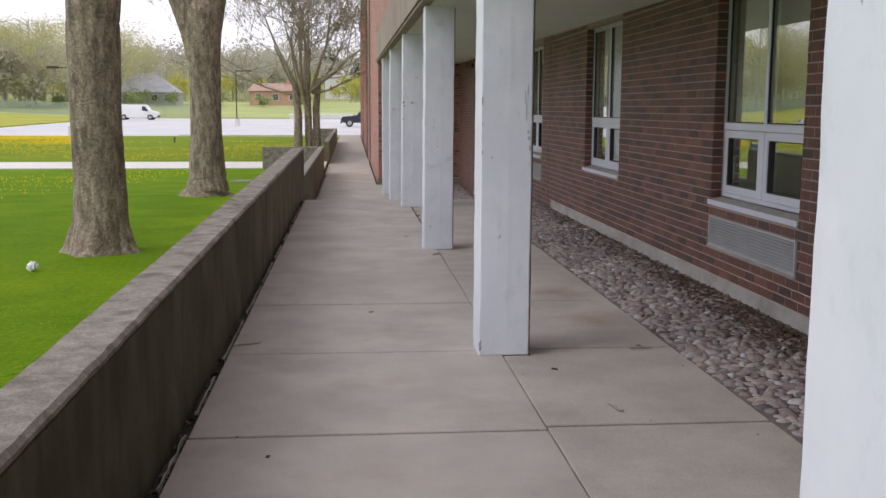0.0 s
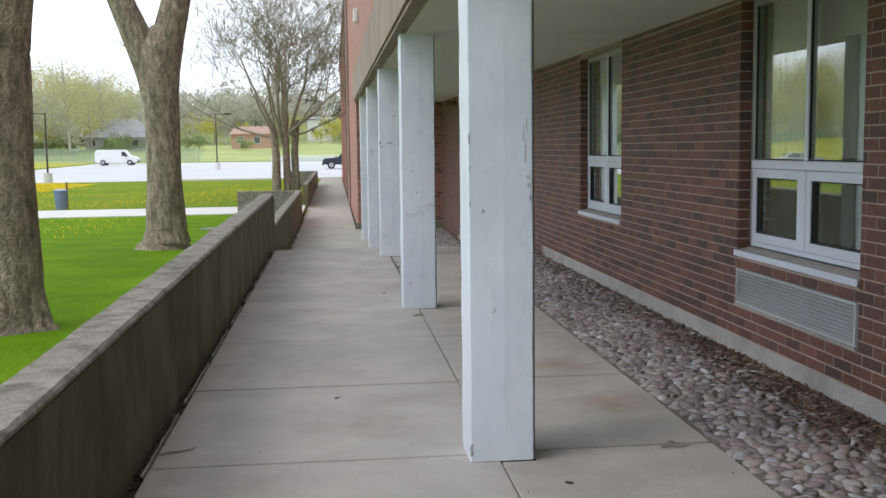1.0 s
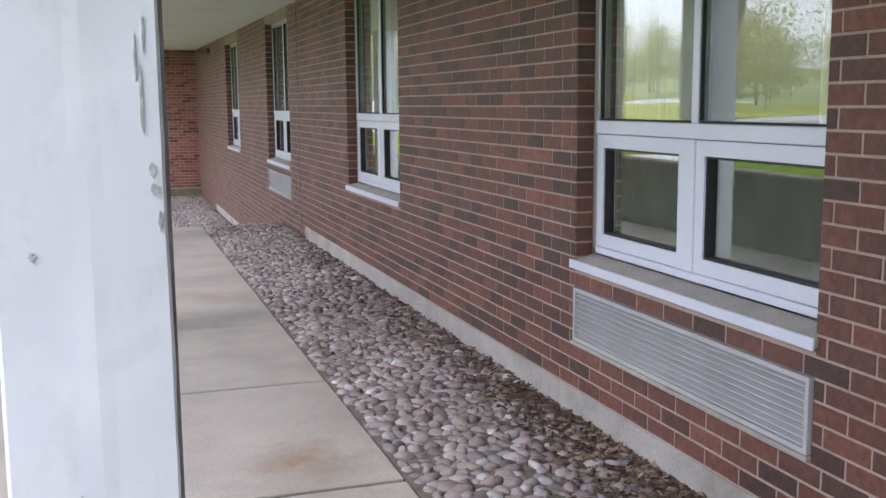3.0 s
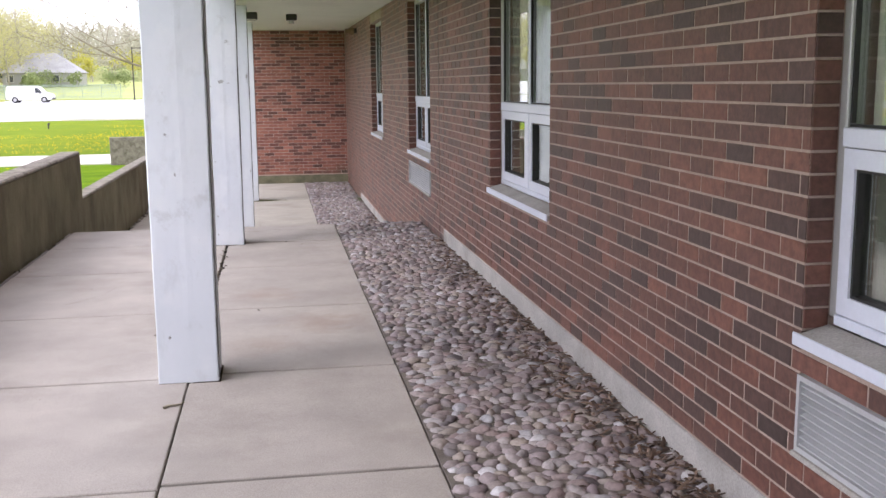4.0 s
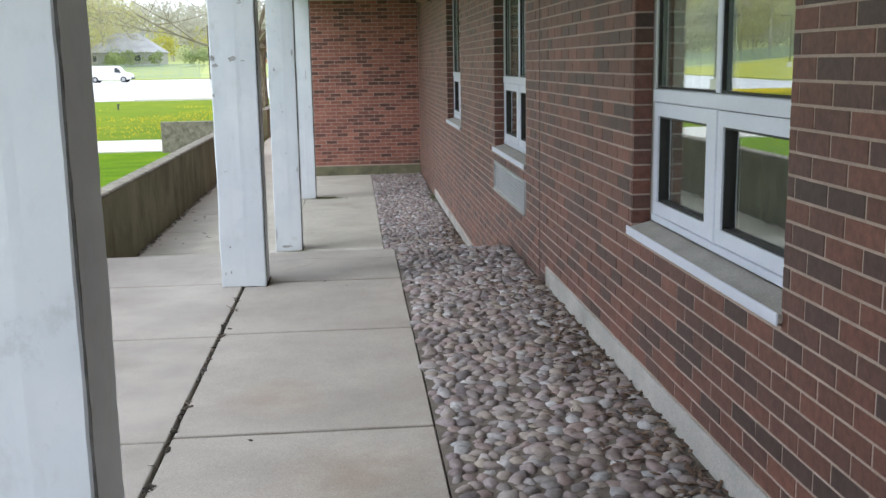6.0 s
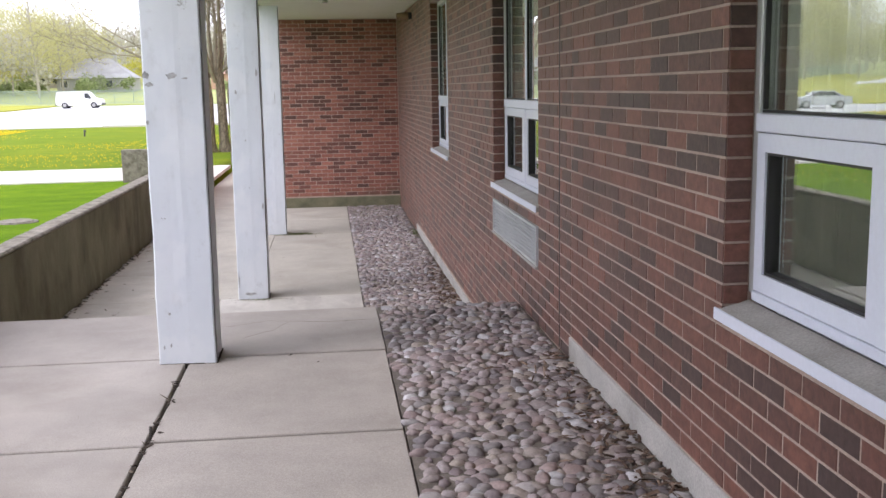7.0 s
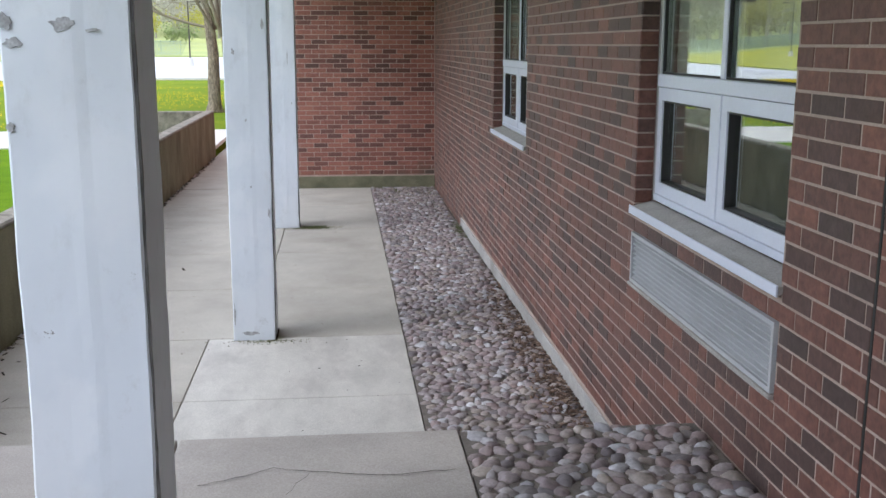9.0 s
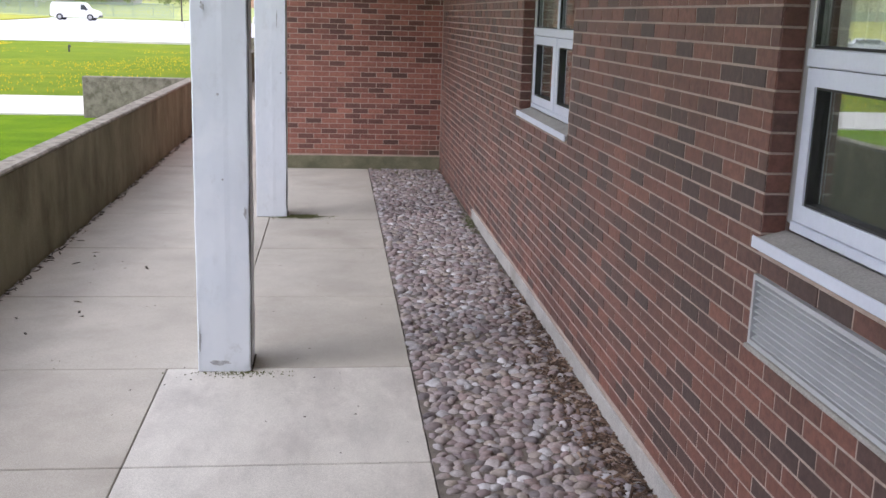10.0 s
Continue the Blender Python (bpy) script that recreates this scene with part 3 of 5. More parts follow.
under(wall_e, part("mortar_wall", back, m_mortar, None, "pale mortar behind the bricks"))

found = structure("foundation", box(WX - 0.012, WX + 0.004, -4.0, 15.78, -0.2, 0.132, 0.004), m_found, "pale concrete foundation strip below the brick wall")
found2 = structure("foundation_lower", box(WX - 0.012, WX + 0.004, 17.45, 25.9, -0.8, -0.555, 0.004), m_found, "pale concrete foundation strip of the lower walk")

LB, HB, GAP = 0.2218, 0.0735, 0.0092


def brick_shape(l, h, d=0.03, c=0.002):
    """Front at x = 0 facing -x; length along y, height along z."""
    y, z = l / 2, h / 2
    v = [(0, -y + c, -z + c), (0, y - c, -z + c), (0, y - c, z - c), (0, -y + c, z - c),
         (c, -y, -z), (c, y, -z), (c, y, z), (c, -y, z), (d, -y, -z), (d, y, -z), (d, y, z), (d, -y, z)]
    f = [(3, 2, 1, 0)]
    for i in range(4):
        j = (i + 1) % 4
        f.append((i, j, 4 + j, 4 + i))
        f.append((4 + i, 4 + j, 8 + j, 8 + i))
    return v, f


def lay_bricks(y0, y1, z0, z1, holes):
    """Running bond over a face; returns (centre, height, length) of each brick, cut at the openings."""
    out = []
    z_ref = 0.134
    n0, n1 = math.floor((z0 - z_ref) / HB), math.ceil((z1 - z_ref) / HB)
    for r in range(n0, n1):
        za, zb = max(z0, z_ref + r * HB) + GAP / 2, min(z1, z_ref + (r + 1) * HB) - GAP / 2
        if zb - za < 0.02:
            continue
        u = y0 - (LB / 2 if r % 2 else 0)
        while u < y1:
            spans = [(max(u, y0), min(u + LB, y1))]
            for ha, hb, hz0, hz1 in holes:
                if za < hz1 - 0.01 and zb > hz0 + 0.01:
                    nxt = []
                    for a, b in spans:
                        if b <= ha or a >= hb:
                            nxt.append((a, b))
                        else:
                            if a < ha:
                                nxt.append((a, ha + GAP / 2))
                            if b > hb:
                                nxt.append((hb - GAP / 2, b))
                    spans = nxt
            for a, b in spans:
                if b - a > 0.035:
                    out.append(((a + b) / 2, (za + zb) / 2, b - a - GAP, zb - za))
            u += LB
    return out


def build_bricks(parent, bricks, place, near, mat_one, mat_many, turn):
    """The nearest bricks as pieces of their own, the rest joined. place(u, w) gives the front centre; turn is about z."""
    shared = {}
    verts, faces, count = [], [], 0
    for u, w, l, h in bricks:
        jit = random.uniform(-0.0012, 0.0008)
        p = Vector(place(u, w))
        rot = Matrix.Rotation(radians(turn), 3, "Z")
        p += rot @ Vector((jit, 0, 0))
        if near(u, w) and count < 300:
            key = (round(l, 2), round(h, 3))
            if key not in shared:
                shared[key] = mesh_from("brick", *brick_shape(l, h), mat_one)
            ob = new("brick", shared[key])
            ob.parent = parent
            ob.matrix_basis = parent.matrix_world.inverted() @ Matrix.Translation(p) @ Matrix.Rotation(radians(turn), 4, "Z")
            count += 1
        else:
            v, f = brick_shape(l, h)
            n = len(verts)
            verts += [tuple(p + rot @ Vector(q)) for q in v]
            faces += [tuple(n + i for i in q) for q in f]
    ob = under(parent, raw_part("brickwork", verts, faces, mat_many))
    tagged(ob, "red and charcoal bricks in running bond", kind="stuff")


# ---------------------------------------------------------------- ceiling and upper front
def sloped(x0, x1, y0, y1, dz0, dz1, cuts=1):
    bm = box(x0, x1, y0, y1, dz0, dz1)
    for v in bm.verts:
        v.co.z += soffit_z(v.co.y) - 2.645
    return bm


structure("ceiling", sloped(0.80, WX + 0.30, -4.0, Y_END + 0.1, 2.645, 2.75), m_soffit, "pale painted plaster soffit over the walkway")
structure("soffit_strip", sloped(0.68, 0.797, -4.0, Y_END + 0.45, 2.66, 2.75), m_fascia, "concrete drip edge of the soffit")
fascia = thing("fascia", 0.7, 10, 2.7, "weathered concrete fascia panels above the columns", "fascia", kind="structure")
yy = [-4.0, 1.6] + [1.6 + 2.44 * k for k in range(1, 12)] + [Y_END + 0.45]
for ya, yb in zip(yy, yy[1:]):
    under(fascia, part("fascia_panel", sloped(0.655, 0.80, ya + 0.006, yb - 0.006, 2.70, 3.42), m_fascia))
structure("wall_upper", box(0.72, 3.4, -4.0, Y_END + 0.45, 3.15, 7.6), m_far_brick, "dark brick upper storey above the walkway")

# wing that closes the end of the arcade
wall_n = thing("wall_north", 2, Y_END, -0.66, "red brick end wall above a mossy concrete plinth", "wall", kind="structure")
under(wall_n, part("mortar_wall", box(0.72, WX + 0.3, Y_END + 0.0022, Y_END + 0.35, -0.72, 3.0), m_mortar_end))
structure("plinth", box(0.70, WX - 0.002, Y_END - 0.02, Y_END + 0.007, -0.75, -0.475, 0.006), m_plinth, "mossy green-grey concrete plinth")
wing = thing("wing", 0.7, 30, -0.66, "two-storey brick wing of the building with pale panels", "building")
under(wing, part("wall", box(0.72, 14, Y_END + 0.45, 41.0, -0.9, 7.8), m_far_brick))
under(wing, part("wall", box(0.78, 14, 41.0, 84.0, -0.9, 7.9), m_far_brick))
for k in range(6):
    y = 42.0 + 7 * k
    under(wing, part("pier", box(0.68, 0.80, y, y + 0.7, -0.9, 7.6, 0.01), m_far_brick))
    under(wing, part("panel", box(0.74, 0.785, y + 1.2, y + 6.2, -0.5, 2.2, 0.01), m_fascia, None, "pale infill panel"))
under(wing, part("coping", box(0.62, 14.1, Y_END + 0.45, 84.05, 7.9, 8.1, 0.01), m_fascia))
under(wing, part("downpipe", cyl(0.05, 0.05, -0.6, 7.7, 10, (0.66, 40.6)), m_fascia))
lamp_w = thing("wall_lamp", 0.70, 25.2, 4.6, "small white wall lamp on the brickwork", "wall lamp")
under(lamp_w, part("housing", box(0.60, 0.716, 25.1, 25.3, 4.5, 4.82, 0.03, 2), plain("lamp_white", (0.75, 0.75, 0.73))))

# rooms behind the windows
room = thing("room", 5, 10, 0, "dim classroom behind the windows", "room", kind="structure")
under(room, part("room_floor", box(WX + 0.305, 7.0, -4, Y_END, -0.2, 0.0), m_room_floor))
under(room, part("room_wall", box(6.0, 6.2, -4, Y_END, 0.0, 3.2), m_room))
under(room, part("room_wall", box(WX + 0.31, 7.0, Y_END - 0.1, Y_END, 0.0, 2.9), m_room))
under(room, part("room_wall", box(WX + 0.31, 7.0, -4.2, -4.02, 0.0, 2.9), m_room))
under(room, part("room_wall", box(WX + 0.31, 7.0, 9.9, 10.05, 0.0, 2.9), m_room))
under(room, part("room_wall", box(WX + 0.31, 7.0, 19.7, 19.85, 0.0, 2.9), m_room))
under(room, part("room_ceiling", box(WX + 0.305, 7.0, -4, Y_END, 2.90, 3.0), m_room))

# ---------------------------------------------------------------- columns
def column(y, z0, seed, shift=0.0, lean=0.0):
    """lean: metres to the east for each metre of height."""
    x0, x1, d = 0.728 + shift, 1.052 + shift, 0.313
    top = soffit_z(y) + 0.0
    c = thing("column", (x0 + x1) / 2, y + d / 2, z0, "white painted column with chipped, dented paint", "column", "columns of the arcade")
    r = 0.007
    xm = x0 + 0.55 * (x1 - x0)
    prof = [(x0 + r, y), (x0 + 0.11, y - 0.001), (xm - 0.03, y - 0.0015), (xm, y - 0.0025), (xm + 0.03, y - 0.001), (x1 - r, y), (x1, y + r), (x1, y + d / 2), (x1, y + d - r), (x1 - r, y + d), (x0 + r, y + d), (x0, y + d - r), (x0 - 0.002, y + d / 2), (x0, y + r)]
    n = 46
    verts, faces = [], []
    for i in range(n + 1):
        z = z0 + (top - z0) * i / n
        for px, py in prof:
            q = noise.noise_vector((px * 5 + seed * 3.1, py * 5, z * 3.2)) * 0.0045 + noise.noise_vector((px * 16 + seed, py * 16, z * 14)) * 0.0018
            verts.append((px + q.x + lean * (z - z0), py + q.y, z))
    k = len(prof)
    for i in range(n):
        for j in range(k):
            a, b = i * k + j, i * k + (j + 1) % k
            faces.append((a, b, b + k, a + k))
    faces.append(tuple(range(k))[::-1])
    faces.append(tuple(n * k + j for j in range(k)))
    under(c, raw_part("shaft", verts, faces, m_column))
    under(c, part("base_gap", box(x0 + 0.003, x1 + 0.010, y - 0.002, y + d + 0.008, z0 - 0.03, z0 + 0.003, 0.001), m_soil, None, "dark open joint at the foot"))
    rng = random.Random(seed + 40)
    bm = bmesh.new()
    prev = None
    steps_n = 60
    for i in range(steps_n + 1):
        z = z0 + 0.02 + (top - z0 - 0.04) * i / steps_n
        w = max(0.002, 0.006 + rng.gauss(0, 0.0035) + 0.004 * noise.noise((seed, z * 2.0, 0)))
        xs = x1 + lean * (z - z0)
        row = [bm.verts.new((xs + 0.0065, y + 0.006, z)), bm.verts.new((xs + 0.0065, y + 0.006 + w, z)), bm.verts.new((xs - 0.01, y + 0.006 + w, z)), bm.verts.new((xs - 0.01, y + 0.006, z))]
        if prev:
            for j in range(4):
                bm.faces.new((prev[j], prev[(j + 1) % 4], row[(j + 1) % 4], row[j]))
        prev = row
    bmesh.ops.recalc_face_normals(bm, faces=bm.faces[:])
    under(c, part("open_seam", bm, m_seam, None, "dark failing caulk along the corner"))
    return c


m_seam = mottled("old_caulk", (0.05, 0.048, 0.045), (0.14, 0.135, 0.13), 12, 80, 0.9, 0.2)


def paint_chip(c, x, y, z, w, h, seed, face="front"):
    """A flake of missing paint: a thin, ragged dark patch."""
    rng = random.Random(seed)
    n = 26
    bm = bmesh.new()
    pts = []
    for i in range(n):
        g = 2 * math.pi * i / n
        r = 0.66 + 0.42 * noise.noise((1.6 * math.cos(g) + seed * 3.7, 1.6 * math.sin(g), seed)) + rng.uniform(-0.07, 0.07)
        du, dw = r * w / 2 * math.cos(g), r * h / 2 * math.sin(g)
        pts.append((x + du, y, z + dw) if face == "front" else (x, y + du, z + dw))
    fa = bm.faces.new([bm.verts.new(q) for q in pts])
    ex = bmesh.ops.extrude_face_region(bm, geom=[fa])
    for q in ex["geom"]:
        if isinstance(q, bmesh.types.BMVert):
            if face == "front":
                q.co.y += 0.012
            else:
                q.co.x += 0.012
    bmesh.ops.recalc_face_normals(bm, faces=bm.faces[:])
    return under(c, part("paint_chip", bm, m_chip, None, "bare grey patch where paint has flaked"))


# how far each column stands off the line, and how it leans
STANCE = [(-0.010, 0.0), (0.0, 0.0), (0.0, 0.003), (0.003, 0.004), (0.0, 0.003), (0.0, 0.0)]
cols = []
for k, (y, z0) in enumerate([(1.43, 0.0), (6.307, 0.0), (11.19, 0.0), (16.07, 0.0), (21.036, -0.66), (25.91, -0.66)]):
    cols.append(column(y, z0, k, *STANCE[k]))
m_chip = mottled("bare_ground_coat", (0.27, 0.27, 0.27), (0.58, 0.60, 0.62), 34, 120, 0.9, 0.3)
CHIPS = [(1, 1.004, 1.64, 0.008, 0.10), (1, 1.012, 1.56, 0.009, 0.16), (1, 1.020, 1.68, 0.006, 0.10), (1, 1.026, 1.43, 0.020, 0.035), (1, 1.030, 1.39, 0.028, 0.03), (1, 1.036, 1.33, 0.012, 0.05), (1, 0.735, 1.62, 0.012, 0.08), (1, 0.737, 1.48, 0.008, 0.05), (1, 0.737, 1.30, 0.012, 0.04), (1, 0.80, 1.27, 0.02, 0.022), (1, 0.735, 0.06, 0.03, 0.09),
         (2, 0.80, 0.26, 0.024, 0.024), (2, 0.83, 1.36, 0.02, 0.02), (2, 0.87, 1.15, 0.016, 0.03),
         (3, 0.745, 1.66, 0.05, 0.05), (3, 0.885, 1.655, 0.085, 0.05), (3, 0.76, 1.61, 0.06, 0.03), (3, 0.955, 1.64, 0.05, 0.012), (3, 0.74, 1.40, 0.03, 0.03), (3, 0.80, 0.30, 0.02, 0.025), (3, 0.76, 0.10, 0.012, 0.03), (3, 0.80, 0.11, 0.012, 0.03),
         (4, 0.80, 1.55, 0.03, 0.06), (4, 0.88, 1.05, 0.02, 0.03), (4, 1.02, 1.75, 0.03, 0.12), (4, 1.03, 0.35, 0.025, 0.10), (4, 0.745, -0.45, 0.02, 0.22), (4, 0.90, 0.55, 0.02, 0.02), (4, 0.87, -0.60, 0.20, 0.04),
         (5, 0.96, 1.45, 0.014, 0.24), (5, 1.0, 0.9, 0.02, 0.03)]
for i, (k, x, z, w, h) in enumerate(CHIPS):
    yk = (1.43, 6.307, 11.19, 16.07, 21.036, 25.91)[k]
    off, slant = STANCE[k]
    paint_chip(cols[k], x + off + slant * z, yk - 0.0045, z, w, h, i)


# ---------------------------------------------------------------- windows
def window(k, ya, yb):
    w = thing("window_%d" % (k + 1), WX + 0.12, ya, SILL, "aluminium window, white casements below tall fixed panes", "window", "windows of the brick wall", "structure")
    xo, xi = WX + 0.095, WX + 0.16
    zt0, zt1 = 1.345, 1.462
    ym = (ya + yb) / 2 + 0.02

    def bar(name, x0, x1, y0, y1, z0, z1, mat, bev=0.004):
        return under(w, part(name, box(x0, x1, y0, y1, z0, z1, bev), mat))

    top = HEAD + 0.02
    # upper fixed lights in grey aluminium
    bar("jamb", xo, xi, ya + 0.002, ya + 0.045, SILL + 0.05, top, m_alu_grey)
    bar("jamb", xo, xi, yb - 0.045, yb - 0.002, SILL + 0.05, top, m_alu_grey)
    bar("head", xo, xi, ya + 0.046, yb - 0.046, top - 0.05, top, m_alu_grey)
    bar("mullion", xo + 0.004, xi, ym - 0.024, ym + 0.024, zt1 + 0.001, top - 0.051, m_alu)
    bar("transom", xo - 0.012, xi, ya + 0.046, yb - 0.046, zt1 - 0.062, zt1, m_alu)
    bar("mullion", xo - 0.008, xi, ym - 0.030, ym + 0.030, SILL + 0.066, zt1 - 0.063, m_alu)
    bar("bottom_rail", xo - 0.010, xi, ya + 0.046, yb - 0.046, SILL + 0.03, SILL + 0.065, m_alu)
    for a, b in ((ya + 0.047, ym - 0.0335), (ym + 0.0335, yb - 0.047)):
        bm = bmesh.new()
        z0, z1, t = SILL + 0.068, zt1 - 0.066, 0.062
        for q in ((a, b, z0, z0 + t), (a, b, z1 - t, z1), (a, a + t, z0 + t, z1 - t), (b - t, b, z0 + t, z1 - t)):
            add_box(bm, xo - 0.003, xi - 0.012, *q)
        sash = under(w, part("casement", bm, m_alu, None, "white casement frame"))
        bm = bmesh.new()
        g = 0.010
        for q in ((a + t, b - t, z0 + t, z0 + t + g), (a + t, b - t, z1 - t - g, z1 - t), (a + t, a + t + g, z0 + t + g, z1 - t - g), (b - t - g, b - t, z0 + t + g, z1 - t - g)):
            add_box(bm, xo + 0.006, xi - 0.016, *q)
        under(sash, part("gasket", bm, m_gasket))
        p = under(sash, part("pane", box(xo + 0.030, xo + 0.036, a + t + g, b - t - g, z0 + t + g, z1 - t - g), m_glass, None, "clear glass"))
        p.visible_shadow = False
        under(sash, part("insect_screen", box(xo + 0.050, xo + 0.051, a + t, b - t, z0 + t, z1 - t), m_screen, None, "added grey screen that lightens the lower panes"))
    for a, b in ((ya + 0.046, ym - 0.025), (ym + 0.025, yb - 0.046)):
        p = under(w, part("pane", box(xo + 0.030, xo + 0.036, a, b, zt1 + 0.001, top - 0.051), m_glass, None, "tall fixed glass pane"))
        p.visible_shadow = False
        bm = bmesh.new()
        g = 0.009
        for q in ((a, b, zt1 + 0.001, zt1 + 0.001 + g), (a, a + g, zt1 + 0.012, top - 0.052), (b - g, b, zt1 + 0.012, top - 0.052)):
            add_box(bm, xo + 0.012, xo + 0.028, *q)
        under(w, part("gasket", bm, m_gasket))
    s = box(WX - 0.016, WX + 0.10, ya - 0.012, yb + 0.012, SILL - 0.042, SILL - 0.010, 0.004)
    for v in s.verts:
        v.co.z += 0.28 * (v.co.x - (WX - 0.016))
    under(w, part("sill", s, m_sill, None, "sloping cast sill"))
    under(w, part("sill_edge", box(WX - 0.024, WX - 0.0155, ya - 0.015, yb + 0.015, SILL - 0.046, SILL - 0.002, 0.003), m_alu, None, "white metal sill edge"))
    # reveal bricks
    verts, faces = [], []
    r = math.ceil((SILL - 0.134) / HB)
    while 0.134 + (r + 1) * HB < soffit_z(ya):
        for y0, y1 in ((ya - 0.004, ya + 0.006), (yb - 0.006, yb + 0.004)):
            v, f = brick_shape(0.088, HB - GAP, 0.010, 0.002)
            n = len(verts)
            flip = 1 if y0 < ya else -1
            yf = y1 if flip > 0 else y0
            for q in v:
                verts.append((WX + 0.048 + q[1], yf - flip * q[0], 0.134 + r * HB + HB / 2 + q[2]))
            faces += [tuple(n + i for i in (q if flip < 0 else q[::-1])) for q in f]
        r += 1
    tagged(under(w, raw_part("reveal_bricks", verts, faces, m_brick_many)), kind="stuff")
    return w


def curtain(y0, y1, z0, z1, folds):
    n = folds * 8
    v, f = [], []
    for i in range(n + 1):
        y = y0 + (y1 - y0) * i / n
        x = WX + 0.200 + 0.020 * math.sin(i * math.pi / 4) + 0.006 * math.sin(i * 1.3)
        for z in (z0, (z0 + z1) / 2, z1):
            v.append((x, y, z))
    for i in range(n):
        for j in range(2):
            a = i * 3 + j
            f.append((a, a + 3, a + 4, a + 1))
    c = raw_part("curtain", v, f, m_curtain, smooth=True)
    mod = c.modifiers.new("thickness", "SOLIDIFY")
    mod.thickness = 0.004
    return tagged(c, "pale cloth curtain drawn back inside the window", "curtain", "curtains")


for k, (ya, yb) in enumerate(WIN):
    window(k, ya, yb)
    curtain(yb - 0.80, yb - 0.05, 0.62, 2.60, 8)
    curtain(ya + 0.05, ya + 0.26, 0.62, 2.60, 3)
    # Blind added behind the upper panes to lift their dark interior.
    bl = thing("roller_blind", WX + 0.33, (ya + yb) / 2, 1.5, "added grey-green blind that lightens the upper panes", "blind", "blinds")
    under(bl, part("cloth", box(WX + 0.315, WX + 0.318, ya - 0.02, yb + 0.02, 1.50, 2.60), m_blind))
    under(bl, part("bottom_bar", box(WX + 0.308, WX + 0.326, ya - 0.02, yb + 0.02, 1.475, 1.50, 0.004), m_alu_grey))


def louvre(ya, yb, slatted):
    v = thing("wall_vent", WX, ya, VENT_Z[0], "grey painted metal louvre vent in the brickwork", "vent", "vents under the windows")
    z0, z1 = VENT_Z
    bm = bmesh.new()
    for q in ((ya + 0.01, yb - 0.01, z0, z0 + 0.018), (ya + 0.01, yb - 0.01, z1 - 0.018, z1), (ya + 0.01, ya + 0.028, z0 + 0.018, z1 - 0.018), (yb - 0.028, yb - 0.01, z0 + 0.018, z1 - 0.018)):
        add_box(bm, WX - 0.012, WX + 0.06, *q)
    under(v, part("vent_frame", bm, m_vent))
    ledge = box(WX - 0.022, WX + 0.02, ya, yb, z0 - 0.022, z0 - 0.003, 0.004)
    under(v, part("ledge", ledge, m_sill, None, "grey cement ledge under the louvre"))
    under(v, part("backing", box(WX + 0.055, WX + 0.06, ya + 0.028, yb - 0.028, z0 + 0.018, z1 - 0.018), m_gasket if slatted else m_vent))
    n = 9 if slatted else 14
    h = (z1 - z0 - 0.036) / n
    for i in range(n):
        za = z0 + 0.018 + i * h
        s = bmesh.new()
        x_in = WX + (0.045 if slatted else 0.012)
        pts = [(WX - 0.004, za + 0.004), (WX - 0.004, za + 0.009), (x_in, za + h * 1.05), (x_in, za + h * 1.05 - 0.006)]
        lo = [s.verts.new((x, ya + 0.028, z)) for x, z in pts]
        hi = [s.verts.new((x, yb - 0.028, z)) for x, z in pts]
        for j in range(4):
            s.faces.new((lo[j], lo[(j + 1) % 4], hi[(j + 1) % 4], hi[j]))
        s.faces.new(lo[::-1])
        s.faces.new(hi)
        bmesh.ops.recalc_face_normals(s, faces=s.faces[:])
        under(v, part("slat", s, m_vent))
    return v


for k in VENTED:
    louvre(*WIN[k], True)

# ---------------------------------------------------------------- trees
def tube(verts, faces, pts, radii, sides, flare=0):
    base = len(verts)
    up = Vector((0.31, 0.17, 0.93))
    for i, p in enumerate(pts):
        a = pts[max(0, i - 1)]
        b = pts[min(len(pts) - 1, i + 1)]
        d = (b - a).normalized()
        s = d.cross(up if abs(d.dot(up)) < 0.95 else Vector((1, 0, 0))).normalized()
        t = d.cross(s)
        for k in range(sides):
            g = 2 * math.pi * k / sides
            wob = 1.0
            if radii[i] > 0.12:
                c, w = math.cos(g), math.sin(g)
                wob = 0.90 + 0.06 * noise.noise((p.x + 1.6 * c, p.y + 1.6 * w, p.z * 1.1)) + 0.022 * noise.noise((6 * c, 6 * w, p.z * 2.5)) + 0.016 * noise.noise((15 * c, 15 * w, p.z * 7))
                if flare and i < flare:
                    wob += 0.16 * (1 - i / flare) * max(-0.4, math.cos(5 * g + 1.3 * math.sin(g)))
            q = p + (s * math.cos(g) + t * math.sin(g)) * radii[i] * wob
            verts.append((q.x, q.y, q.z))
    for i in range(len(pts) - 1):
        for k in range(sides):
            a, b = base + i * sides + k, base + i * sides + (k + 1) % sides
            faces.append((a, b, b + sides, a + sides))


